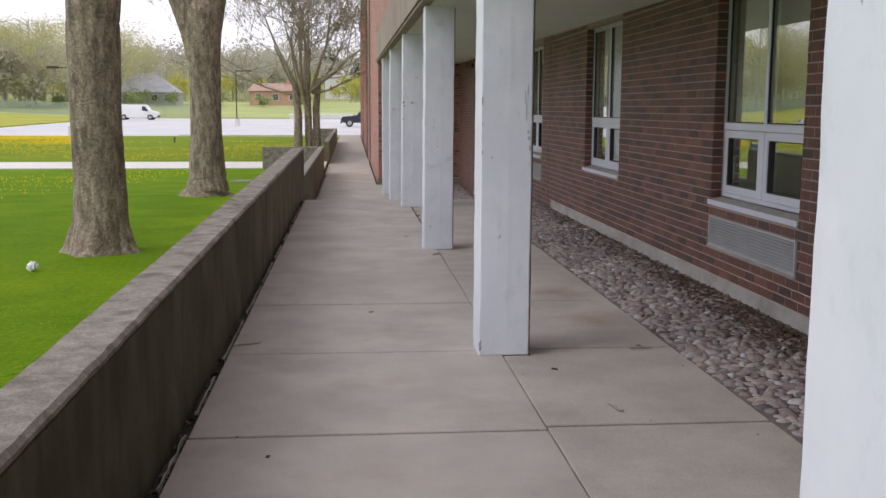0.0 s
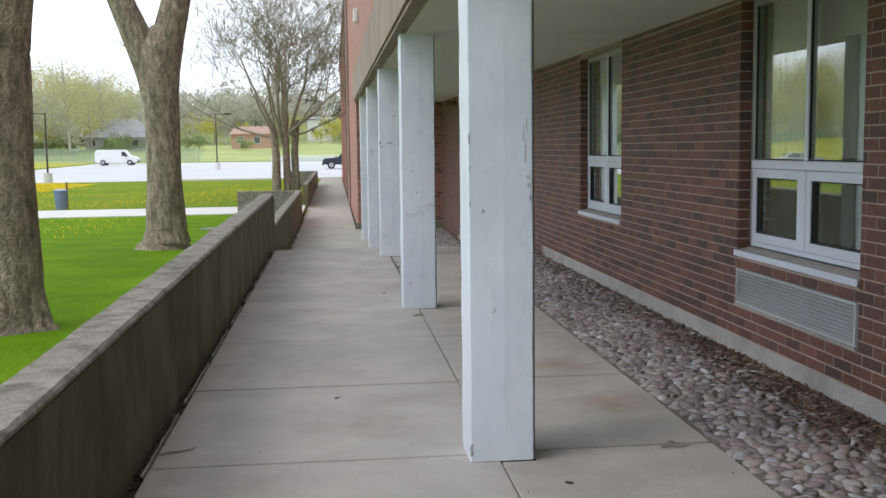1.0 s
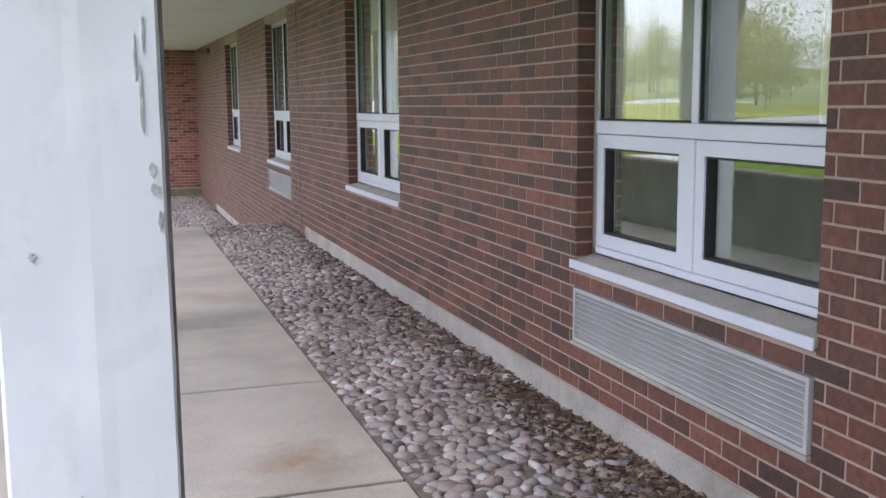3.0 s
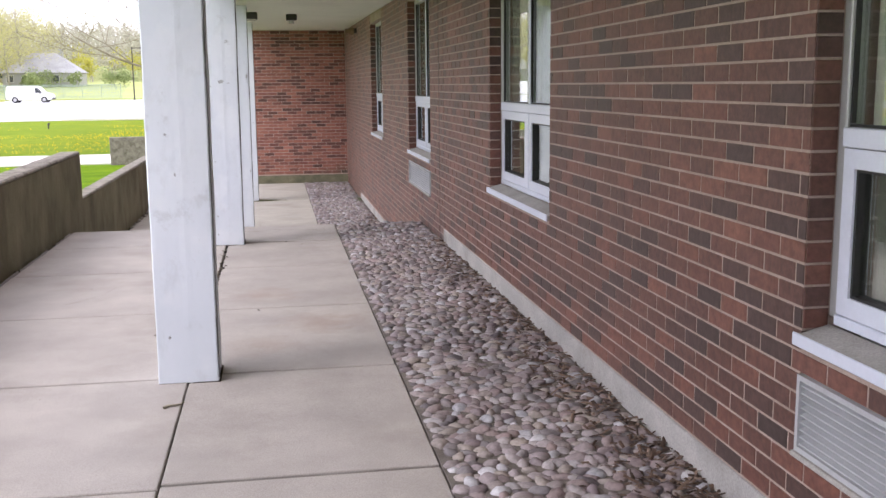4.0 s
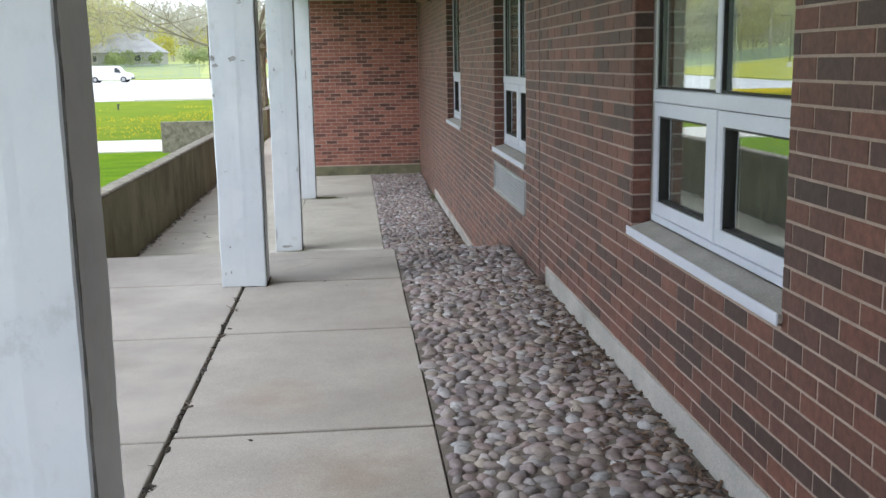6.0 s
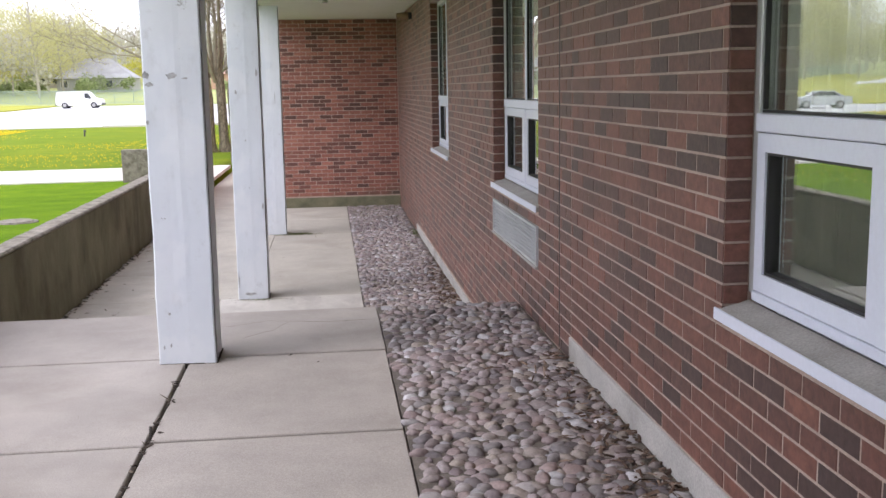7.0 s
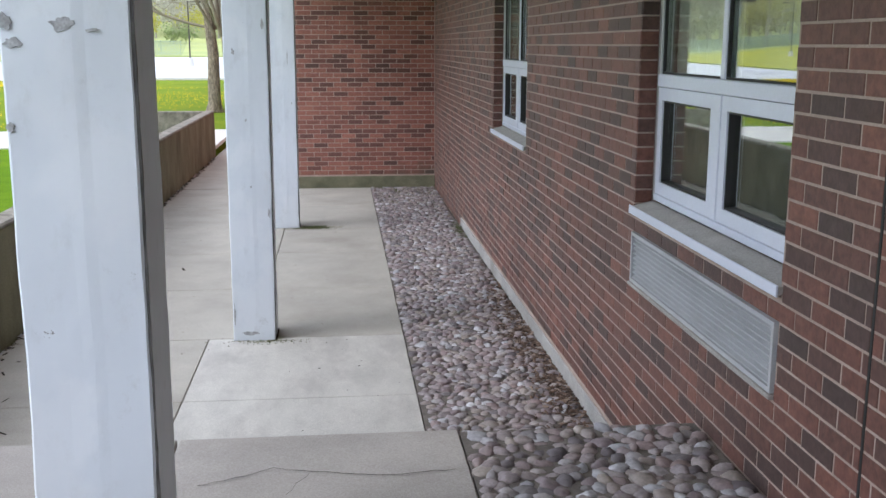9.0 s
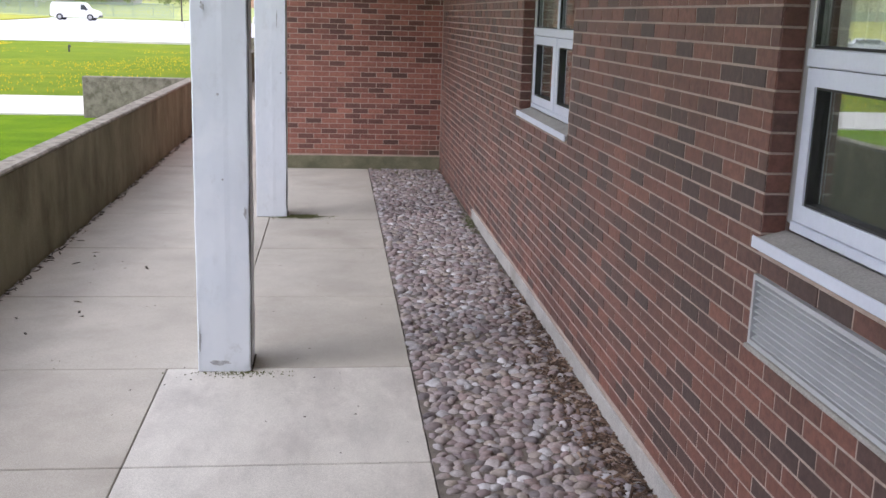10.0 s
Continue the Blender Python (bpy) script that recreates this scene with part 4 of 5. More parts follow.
def grow(rng, p, d, length, r, depth, out, lift=0.25, spread=0.7):
    n = 5
    pts, radii, q, e = [p.copy()], [r], p.copy(), d.copy()
    for i in range(n):
        e = (e + Vector((rng.gauss(0, 0.10), rng.gauss(0, 0.10), rng.gauss(0, 0.08) + lift * 0.12))).normalized()
        q = q + e * length / n
        pts.append(q.copy())
        radii.append(r * (1 - 0.45 * (i + 1) / n))
    out.append((depth, pts, radii))
    if depth == 0:
        return
    kids = rng.choice((3, 4)) if depth > 1 else rng.choice((3, 4, 5))
    for k in range(kids):
        i = rng.randint(2, n)
        side = Vector((rng.gauss(0, 1), rng.gauss(0, 1), rng.gauss(0, 0.6))).normalized()
        nd = (e * (1 - spread * 0.5) + side * spread * rng.uniform(0.6, 1.1) + Vector((0, 0, lift))).normalized()
        grow(rng, pts[i], nd, length * rng.uniform(0.55, 0.8), radii[i] * rng.uniform(0.45, 0.65), depth - 1, out, lift, spread)


def tree(x, y, label, seed, trunks, limbs, depth, limb_len, buds=0, lift=0.25, spread=0.7, rough=1.0, size=1.0):
    """trunks: lists of (dx, dy, height, radius). limbs: (from point, direction, length, radius)."""
    rng = random.Random(seed)
    z0 = lawn_z(x, y) - 0.04
    t = thing("tree", x, y, z0, label, "tree", "trees on the lawn")
    trunks = [[tuple(size * q for q in k) for k in path] for path in trunks]
    limbs = [(tuple(size * q for q in p), d, ln * size, r * size) for p, d, ln, r in limbs]
    verts, faces = [], []
    for path in trunks:
        pts, radii = [], []
        knots = [(Vector((x + dx, y + dy, z0 + h)), r) for dx, dy, h, r in path]
        for (pa, ra), (pb, rb) in zip(knots, knots[1:]):
            n = max(2, int((pb - pa).length / 0.05))
            for i in range(n):
                pts.append(pa.lerp(pb, i / n))
                radii.append(ra + (rb - ra) * i / n)
        pts.append(knots[-1][0])
        radii.append(knots[-1][1])
        tube(verts, faces, pts, radii, 56, 9 if path[0][2] == 0 else 0)
    under(t, raw_part("trunk", verts, faces, m_bark, smooth=True))
    out = []
    for (dx, dy, h), d, ln, r in limbs:
        grow(rng, Vector((x + dx, y + dy, z0 + h)), Vector(d).normalized(), ln, r, depth, out, lift, spread)
    verts, faces = [], []
    tips = []
    for dep, pts, radii in out:
        tube(verts, faces, pts, [max(0.004 * rough, q) for q in radii], 7 if dep > 2 else (5 if dep == 2 else 3))
        if dep <= 1:
            tips += pts[1:]
    crown = under(t, raw_part("crown", verts, faces, m_twig, smooth=True))
    if buds:
        v, f = [], []
        for k in range(buds):
            c = tips[rng.randrange(len(tips))] + Vector((rng.gauss(0, 0.05), rng.gauss(0, 0.05), rng.gauss(0, 0.05)))
            a, b = Vector((rng.gauss(0, 1), rng.gauss(0, 1), rng.gauss(0, 1))).normalized() * 0.035, Vector((rng.gauss(0, 1), rng.gauss(0, 1), rng.gauss(0, 1))).normalized() * 0.02
            n = len(v)
            v += [tuple(c - a), tuple(c + b), tuple(c + a), tuple(c - b)]
            f.append((n, n + 1, n + 2, n + 3))
        tagged(under(crown, raw_part("bud_haze", v, f, m_bud)), kind="stuff")
    return t


tree(-2.12, 8.42, "thick grey-barked tree with a flared foot on the lawn", 3,
     [[(0, 0, 0, 0.40), (0, 0, 0.08, 0.32), (0.01, 0, 0.3, 0.262), (0.01, 0, 0.6, 0.242), (0.0, 0, 1.2, 0.236), (0.0, 0, 2.0, 0.243), (0.04, 0, 2.5, 0.26), (0.02, 0, 2.7, 0.24), (0.04, 0, 3.3, 0.27)],
      [(0.02, 0, 3.2, 0.22), (-0.5, 0.1, 4.6, 0.17), (-0.9, 0.2, 6.0, 0.12)], [(0.05, 0, 3.2, 0.2), (0.4, -0.1, 4.8, 0.16), (0.6, -0.2, 6.2, 0.12)]],
     [((-0.9, 0.2, 6.0), (-0.6, 0.2, 0.8), 2.6, 0.11), ((0.6, -0.2, 6.2), (0.4, -0.2, 0.9), 2.4, 0.11), ((-0.4, 0.1, 4.3), (-0.7, 0.8, -0.05), 1.5, 0.035), ((0.3, 0, 4.6), (0.2, 0.9, 0.5), 2.2, 0.07), ((-0.25, 0.0, 3.6), (-0.85, 0.1, -0.12), 1.2, 0.02)],
     3, 2.4, 0, size=0.932)
tree(-2.35, 16.1, "thick forked tree with rough grey bark on the lawn", 8,
     [[(0.0, 0, 0, 0.48), (0.0, 0, 0.10, 0.39), (0.02, 0, 0.35, 0.315), (0.02, 0, 1.0, 0.27), (0.02, 0, 2.0, 0.265), (0.0, 0, 2.5, 0.29), (0.0, 0, 2.9, 0.29), (0.0, 0, 3.1, 0.18), (0.0, 0, 3.2, 0.06)],
      [(-0.02, 0, 2.1, 0.22), (-0.10, 0, 2.55, 0.24), (-0.26, 0, 3.0, 0.225), (-0.50, -0.05, 3.6, 0.19), (-1.0, -0.1, 5.2, 0.13)], [(0.05, 0, 2.1, 0.22), (0.08, 0, 2.6, 0.24), (0.15, 0.05, 3.1, 0.24), (0.30, 0.1, 3.7, 0.21), (0.6, 0.15, 5.4, 0.14)]],
     [((-1.0, -0.1, 5.2), (-0.5, 0, 0.9), 2.6, 0.12), ((0.6, 0.15, 5.4), (0.3, 0.2, 0.9), 2.6, 0.13), ((-0.7, -0.05, 4.2), (-0.9, 0.3, 0.4), 2.2, 0.06), ((0.45, 0.1, 4.4), (0.6, -0.5, 0.6), 2.0, 0.06)],
     3, 2.4, 0, size=1.0)
big = []
rb = random.Random(12)
for k in range(15):
    g = 2 * math.pi * k / 15 + rb.uniform(-0.2, 0.2)
    big.append(((0.35 * math.cos(g), 0.35 * math.sin(g), 2.6 + rb.uniform(-0.2, 0.5)), (math.cos(g) * rb.uniform(0.35, 1.0), math.sin(g) * rb.uniform(0.35, 1.0), rb.uniform(0.25, 1.3)), rb.uniform(2.8, 4.2), rb.uniform(0.04, 0.07)))
for k in range(4):
    big.append(((0.15 * k - 0.2, 0.1, 3.0), (rb.uniform(-0.25, 0.25), rb.uniform(-0.25, 0.25), 1.0), 3.8, 0.085))
tree(-2.15, 47.6, "large bare tree with several trunks and fine branches", 21,
     [[(-0.40, -0.1, 0, 0.31), (-0.38, -0.1, 0.4, 0.23), (-0.36, -0.1, 2.0, 0.20), (-0.50, -0.1, 3.4, 0.16)], [(0.14, 0.1, 0, 0.27), (0.12, 0.1, 0.4, 0.20), (0.08, 0.1, 2.2, 0.18), (0.02, 0.1, 3.8, 0.14)], [(0.52, 0.3, 0, 0.26), (0.50, 0.3, 0.4, 0.20), (0.45, 0.3, 2.2, 0.18), (0.60, 0.3, 3.6, 0.14)]],
     big, 4, 3.0, 14000, 0.20, 0.80, 2.0)


# far woods: many thin trees, kept as masses
def woods(name, label, spots, leaf, mat, seed, per=170, ratio=0.42, twigs=14):
    rng = random.Random(seed)
    v, f, tv, tf = [], [], [], []
    for x, y, h in spots:
        z = lawn_z(x, y)
        r = h * ratio * rng.uniform(0.8, 1.15)
        lean = rng.gauss(0, 0.03) * h
        tube(tv, tf, [Vector((x, y, z)), Vector((x + lean * 0.5, y, z + h * 0.5)), Vector((x + lean, y, z + h * 0.96))], [h * 0.016, h * 0.011, h * 0.003], 5)
        for k in range(twigs):
            hh = rng.uniform(0.25, 0.85) * h
            g = rng.uniform(0, 6.28)
            ln = r * rng.uniform(0.5, 1.0) * (1.1 - hh / h * 0.6)
            p0 = Vector((x + lean * hh / h, y, z + hh))
            p1 = p0 + Vector((math.cos(g) * ln, math.sin(g) * ln, ln * rng.uniform(0.3, 1.0)))
            tube(tv, tf, [p0, p0.lerp(p1, 0.5) + Vector((0, 0, 0.1 * ln)), p1], [h * 0.005, h * 0.0035, h * 0.001], 3)
        lumps = [(rng.gauss(0, 0.42) * r, rng.gauss(0, 0.42) * r, h * rng.uniform(0.30, 0.95), r * rng.uniform(0.25, 0.5)) for _ in range(11)]
        for k in range(per):
            lx, ly, lz, lr = lumps[rng.randrange(len(lumps))]
            c = Vector((x + lx + rng.gauss(0, 0.6) * lr, y + ly + rng.gauss(0, 0.6) * lr, z + lz + rng.gauss(0, 0.55) * lr))
            s = leaf * rng.uniform(0.5, 1.3)
            a = Vector((rng.gauss(0, 1), rng.gauss(0, 1), rng.gauss(0, 1))).normalized() * s
            b = Vector((rng.gauss(0, 1), rng.gauss(0, 1), rng.gauss(0, 1))).normalized() * s * 0.6
            n = len(v)
            v += [tuple(c - a), tuple(c + b), tuple(c + a), tuple(c - b)]
            f.append((n, n + 1, n + 2, n + 3))
    t = thing(name, spots[0][0], spots[0][1], lawn_z(spots[0][0], spots[0][1]), label, "woods", kind="stuff")
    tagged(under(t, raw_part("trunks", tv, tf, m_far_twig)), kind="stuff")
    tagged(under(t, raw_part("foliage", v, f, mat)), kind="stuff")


# Bark of the far trees, lightened with the distance haze painted in.
m_far_twig = mottled("hazed_bark", (0.36, 0.34, 0.28), (0.46, 0.43, 0.36), 0.5, 3, 1.0, 0.0)


def leafy(name, a, b):
    """Thin leaves: half of the light passes through them."""
    m = varied(name, [(0, a), (1, b)], True, 0.95, 0.6, 0.0, 0.9, 1.1)
    nt, p = m.node_tree, m.node_tree.nodes["Principled BSDF"]
    p.inputs["Specular IOR Level"].default_value = 0.05
    through_leaf = nt.nodes.new("ShaderNodeBsdfTranslucent")
    both = nt.nodes.new("ShaderNodeMixShader")
    both.inputs[0].default_value = 0.5
    nt.links.new(p.inputs["Base Color"].links[0].from_socket, through_leaf.inputs["Color"])
    nt.links.new(p.outputs[0], both.inputs[1])
    nt.links.new(through_leaf.outputs[0], both.inputs[2])
    nt.links.new(both.outputs[0], nt.nodes["Material Output"].inputs["Surface"])
    return m


# Green, grey and yellow leaves carry the distance haze in their colour.
m_leaf_pale = leafy("leaf_green_hazed", (0.50, 0.49, 0.24), (0.60, 0.58, 0.32))
m_leaf_grey = leafy("leaf_grey_hazed", (0.47, 0.465, 0.38), (0.58, 0.565, 0.48))
m_leaf_yellow = leafy("leaf_yellow_green", (0.46, 0.45, 0.10), (0.60, 0.57, 0.16))
m_leaf_dark = leafy("leaf_conifer", (0.07, 0.10, 0.06), (0.14, 0.18, 0.11))
rw = random.Random(77)
west = [(rw.uniform(-170, -50), rw.uniform(198, 262), rw.uniform(13, 20)) for _ in range(92)]
behind = [(rw.uniform(-135, -75), rw.uniform(-70, 150), rw.uniform(11, 18)) for _ in range(60)]
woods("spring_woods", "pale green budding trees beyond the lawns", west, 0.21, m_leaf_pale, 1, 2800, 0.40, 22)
woods("spring_woods", "pale green budding trees along the west side of the lawns", behind, 0.30, m_leaf_pale, 6, 1300)
greys = [(rw.uniform(-170, 70), rw.uniform(285, 420), rw.uniform(11, 17)) for _ in range(190)] + [(rw.uniform(-78, -56), rw.uniform(205, 225), rw.uniform(8, 13)) for _ in range(6)]
greys = [q for q in greys if not (-17 < q[0] < 8 and q[1] < 350)]
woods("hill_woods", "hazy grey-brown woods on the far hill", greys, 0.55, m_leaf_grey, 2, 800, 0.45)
woods("yellow_trees", "yellow-green flowering trees near the far houses", [(rw.uniform(-75, 25), rw.uniform(255, 300), rw.uniform(5, 8.5)) for _ in range(26)], 0.34, m_leaf_yellow, 3, 450, 0.5)
woods("conifers", "dark conifers on the far hill", [(rw.uniform(-12, 12), rw.uniform(380, 410), rw.uniform(10, 15)) for _ in range(9)], 0.7, m_leaf_dark, 4, 500, 0.24)
woods("hedge_bushes", "low green bushes along the far houses", [(rw.uniform(-70, 10), rw.uniform(212, 226), rw.uniform(2.2, 3.6)) for _ in range(18)] + [(4 + rw.uniform(-5, 4), 300, 6) for _ in range(5)], 0.26, leafy("leaf_hedge", (0.26, 0.33, 0.15), (0.38, 0.44, 0.22)), 5, 400, 0.7)


# ---------------------------------------------------------------- far houses
def house(x, y, w, d, h, roof_h, wall_mat, roof_mat, label, turn=0, gable_x=True):
    z = lawn_z(x, y) - 0.3
    ho = thing("house", x, y, z, label, "house", "houses beyond the parking lot")
    def put(ob):
        ob.parent = ho
        return ob
    put(part("wall", box(-w / 2, w / 2, -d / 2, d / 2, 0, h), wall_mat))
    bm = bmesh.new()
    e = 0.5
    a = [bm.verts.new(q) for q in ((-w / 2 - e, -d / 2 - e, h), (w / 2 + e, -d / 2 - e, h), (w / 2 + e, d / 2 + e, h), (-w / 2 - e, d / 2 + e, h))]
    r = [bm.verts.new(q) for q in ((-w / 2 + (0.5 if gable_x else d / 2), 0, h + roof_h), (w / 2 - (0.5 if gable_x else d / 2), 0, h + roof_h))]
    for q in ((a[0], a[1], r[1], r[0]), (a[2], a[3], r[0], r[1]), (a[1], a[2], r[1]), (a[3], a[0], r[0]), (a[3], a[2], a[1], a[0])):
        bm.faces.new(q)
    roof = put(part("roof", bm, roof_mat))
    ch = part("chimney", box(w * 0.2, w * 0.2 + 0.8, -0.4, 0.4, h + roof_h * 0.4, h + roof_h + 0.8), wall_mat)
    ch.parent = roof
    n = max(2, int(w / 3))
    for k in range(n):
        cx = -w / 2 + (k + 0.5) * w / n
        wi = put(part("window", box(cx - 0.65, cx + 0.65, -d / 2 - 0.06, -d / 2 + 0.02, h * 0.4, h * 0.4 + 1.3), m_house_glass))
        fr = part("frame", box(cx - 0.75, cx + 0.75, -d / 2 - 0.04, -d / 2 - 0.005, h * 0.4 - 0.1, h * 0.4 + 1.4), m_house_trim)
        fr.parent = wi
    return ho


m_house_glass = plain("house_glass", (0.10, 0.11, 0.12), 0.2)
m_house_trim = plain("house_trim", (0.7, 0.7, 0.68))
m_roof_grey = mottled("roof_shingle_grey", (0.34, 0.34, 0.35), (0.44, 0.44, 0.45), 0.6, 6, 0.9, 0.1)
m_roof_red = mottled("roof_shingle_brown", (0.38, 0.25, 0.19), (0.46, 0.31, 0.24), 0.6, 6, 0.9, 0.1)
house(-46, 232, 15, 10, 3.0, 4.2, plain("house_grey", (0.42, 0.42, 0.42)), m_roof_grey, "low grey house with a broad shingled roof", gable_x=False)
house(-60, 262, 12, 9, 3.2, 3.4, plain("house_beige", (0.5, 0.47, 0.42)), m_roof_grey, "beige house with a grey roof among trees")
house(-17, 236, 11.5, 9, 3.4, 1.8, mottled("house_brick", (0.46, 0.28, 0.20), (0.54, 0.34, 0.25), 0.8, 5, 0.9, 0.1), m_roof_red, "low orange-brick house with a brown roof")
house(-4.2, 345, 8.6, 8, 7.3, 0.9, plain("house_white", (0.78, 0.78, 0.76)), m_roof_grey, "white two-storey house on the hillside")


# ---------------------------------------------------------------- vehicles
m_tyre = plain("tyre_rubber", (0.025, 0.025, 0.027), 0.9)
m_rim = plain("wheel_rim", (0.45, 0.45, 0.46), 0.35, 0.6)
m_carglass = plain("vehicle_glass", (0.03, 0.035, 0.04), 0.08)
m_headlight = plain("headlight_lens", (0.7, 0.7, 0.68), 0.15)
m_bumper = plain("bumper_plastic", (0.06, 0.06, 0.065), 0.6)


def vehicle(name, label, x, y, turn, prof, half, wheel_r, wheels, paint, glass, z=None):
    """prof: side outline (u along the car, height) as a closed loop; glass: side panes as outlines."""
    z = lawn_z(x, y) + 0.03 if z is None else z
    c = thing(name, x, y, z, label, "vehicle", turn=turn)
    bm = bmesh.new()
    rings = []
    for w, k in ((-half, 0.94), (-half * 0.93, 1.0), (half * 0.93, 1.0), (half, 0.94)):
        zc = 0.9
        rings.append([bm.verts.new((u, w * (1 - 0.10 * max(0, (h - 1.0))), zc + (h - zc) * k if h > 0.4 else h)) for u, h in prof])
    n = len(prof)
    for a, b in zip(rings, rings[1:]):
        for i in range(n):
            bm.faces.new((a[i], a[(i + 1) % n], b[(i + 1) % n], b[i]))
    bm.faces.new(rings[0][::-1])
    bm.faces.new(rings[-1])
    bmesh.ops.recalc_face_normals(bm, faces=bm.faces[:])
    def put(ob, parent=c):
        ob.parent = parent
        return ob
    put(part("body", bm, paint))
    for side in (-1, 1):
        for pane in glass:
            g = bmesh.new()
            off = lambda h: side * (half * (1 - 0.10 * max(0, (h - 1.0))) * 1.0 + 0.012)
            vs = [g.verts.new((u, off(h), h)) for u, h in pane]
            g.faces.new(vs)
            ex = bmesh.ops.extrude_face_region(g, geom=g.faces[:])
            for q in ex["geom"]:
                if isinstance(q, bmesh.types.BMVert):
                    q.co.y -= side * 0.03
            bmesh.ops.recalc_face_normals(g, faces=g.faces[:])
            put(part("side_window", g, m_carglass))
        for u in wheels:
            w = put(part("wheel", cyl(wheel_r, wheel_r, side * half - 0.12, side * half + 0.10 if side > 0 else side * half + 0.12, 22, (u, wheel_r), "y"), m_tyre))
            y0 = side * half + (0.101 if side > 0 else -0.135)
            put(part("rim", cyl(wheel_r * 0.6, wheel_r * 0.55, y0, y0 + 0.012, 16, (u, wheel_r), "y"), m_rim), w)
    us = [u for u, h in prof]
    u0, u1 = min(us), max(us)
    put(part("bumper", box(u1 - 0.12, u1 + 0.08, -half * 0.95, half * 0.95, 0.38, 0.62, 0.03), m_bumper))
    put(part("bumper", box(u0 - 0.08, u0 + 0.12, -half * 0.95, half * 0.95, 0.38, 0.62, 0.03), m_bumper))
    for side in (-1, 1):
        put(part("headlight", box(u1 - 0.10, u1 + 0.03, side * half * 0.8 - 0.18, side * half * 0.8 + 0.18, 0.72, 0.92, 0.02), m_headlight))
        put(part("mirror", box(u1 - 1.55, u1 - 1.40, side * (half + 0.12) - 0.1, side * (half + 0.12) + 0.1, 1.15, 1.4, 0.02), m_bumper))
    return c


vehicle("van", "white delivery van parked on the open lot", -29.8, 145, 0,
        [(-2.85, 0.45), (-2.88, 1.2), (-2.78, 1.95), (-2.6, 2.12), (0.9, 2.12), (1.25, 2.02), (1.75, 1.35), (2.62, 1.12), (2.82, 0.9), (2.86, 0.45), (2.2, 0.32), (-2.3, 0.32)],
        0.98, 0.38, (-1.75, 1.85), plain("van_white", (0.80, 0.80, 0.80), 0.3), [[(0.75, 1.25), (1.62, 1.28), (1.15, 1.86), (0.75, 1.88)]])
vehicle("pickup_truck", "dark blue pickup truck parked by the building", 1.7, 113, 180,
        [(-2.8, 0.55), (-2.85, 1.25), (-1.0, 1.28), (-0.85, 1.85), (0.55, 1.88), (1.2, 1.25), (2.65, 1.12), (2.85, 0.9), (2.85, 0.5), (2.3, 0.45), (-2.3, 0.45)],
        0.97, 0.42, (-1.8, 1.9), plain("pickup_blue", (0.03, 0.04, 0.06), 0.25), [[(-0.7, 1.3), (0.95, 1.3), (0.45, 1.8), (-0.65, 1.78)]])
vehicle("sedan", "silver sedan on the drive beside the lawn", -37, 92, 12,
        [(-2.3, 0.4), (-2.35, 0.95), (-1.6, 1.05), (-0.9, 1.45), (0.5, 1.47), (1.2, 1.02), (2.2, 0.9), (2.38, 0.7), (2.35, 0.35), (1.9, 0.25), (-1.9, 0.25)],
        0.9, 0.33, (-1.35, 1.45), plain("sedan_silver", (0.55, 0.57, 0.60), 0.25, 0.3), [[(-1.3, 1.05), (0.95, 1.05), (0.45, 1.4), (-0.85, 1.38)]])


# ---------------------------------------------------------------- lot furniture
def lamp_post(x, y, h, label, head=-1):
    z = lawn_z(x, y)
    p = thing("street_lamp", x, y, z, label, "street lamp", "lamps of the parking lot")
    pm = plain("lamp_post_bronze", (0.07, 0.06, 0.05), 0.5, 0.4)
    def put(ob):
        ob.parent = p
        return ob
    put(part("base", cyl(0.36, 0.33, -0.1, 0.85, 18), m_path, None, "round concrete base"))
    put(part("pole", cyl(0.075, 0.055, 0.85, h, 10), pm))
    arm = put(part("arm", box(min(0, head * 0.9), max(0, head * 0.9), -0.03, 0.03, h - 0.12, h - 0.05, 0.01), pm))
    c = head * 1.25
    put(part("lamp_head", box(c - 0.45, c + 0.45, -0.18, 0.18, h - 0.16, h + 0.02, 0.03), pm))
    return p


lamp_post(-21.6, 80.6, 5.4, "bronze lamp post on a round concrete base")
lamp_post(-12.7, 114, 6.2, "slim lamp post out on the parking lot", 1)
lamp_post(-58, 150, 7.5, "slim lamp post at the far side of the lot", 1)

bin_m = plain("bin_blue_plastic", (0.16, 0.22, 0.33), 0.6)
tb = thing("trash_bin", -9.95, 39.6, lawn_z(-9.95, 39.6), "blue-grey plastic trash bin beside the footpath", "trash bin")
for ob in (part("bin_body", cyl(0.20, 0.245, 0.0, 0.68, 20), bin_m), part("rim", cyl(0.265, 0.265, 0.66, 0.72, 20), bin_m), part("bin_liner", cyl(0.22, 0.15, 0.72, 0.76, 16), plain("bin_liner", (0.5, 0.52, 0.55)), None, "pale liner folded over the rim")):
    ob.parent = tb
post = thing("marker_post", -9.85, 40.1, lawn_z(-9.85, 40.1), "short brown wooden post behind the bin", "post")
ob = part("stake", box(-0.03, 0.03, -0.03, 0.03, -0.1, 1.0, 0.01), plain("stake_wood", (0.22, 0.12, 0.07), 0.9))
ob.parent = post

peg = thing("marker_peg", -11.8, 68.5, lawn_z(-11.8, 68.5), "small dark marker peg standing in the lawn", "marker peg")
for ob in (part("stem", cyl(0.05, 0.04, -0.05, 0.26, 8), m_bumper), part("cap", cyl(0.09, 0.05, 0.24, 0.36, 8, (0.02, 0)), m_bumper)):
    ob.parent = peg

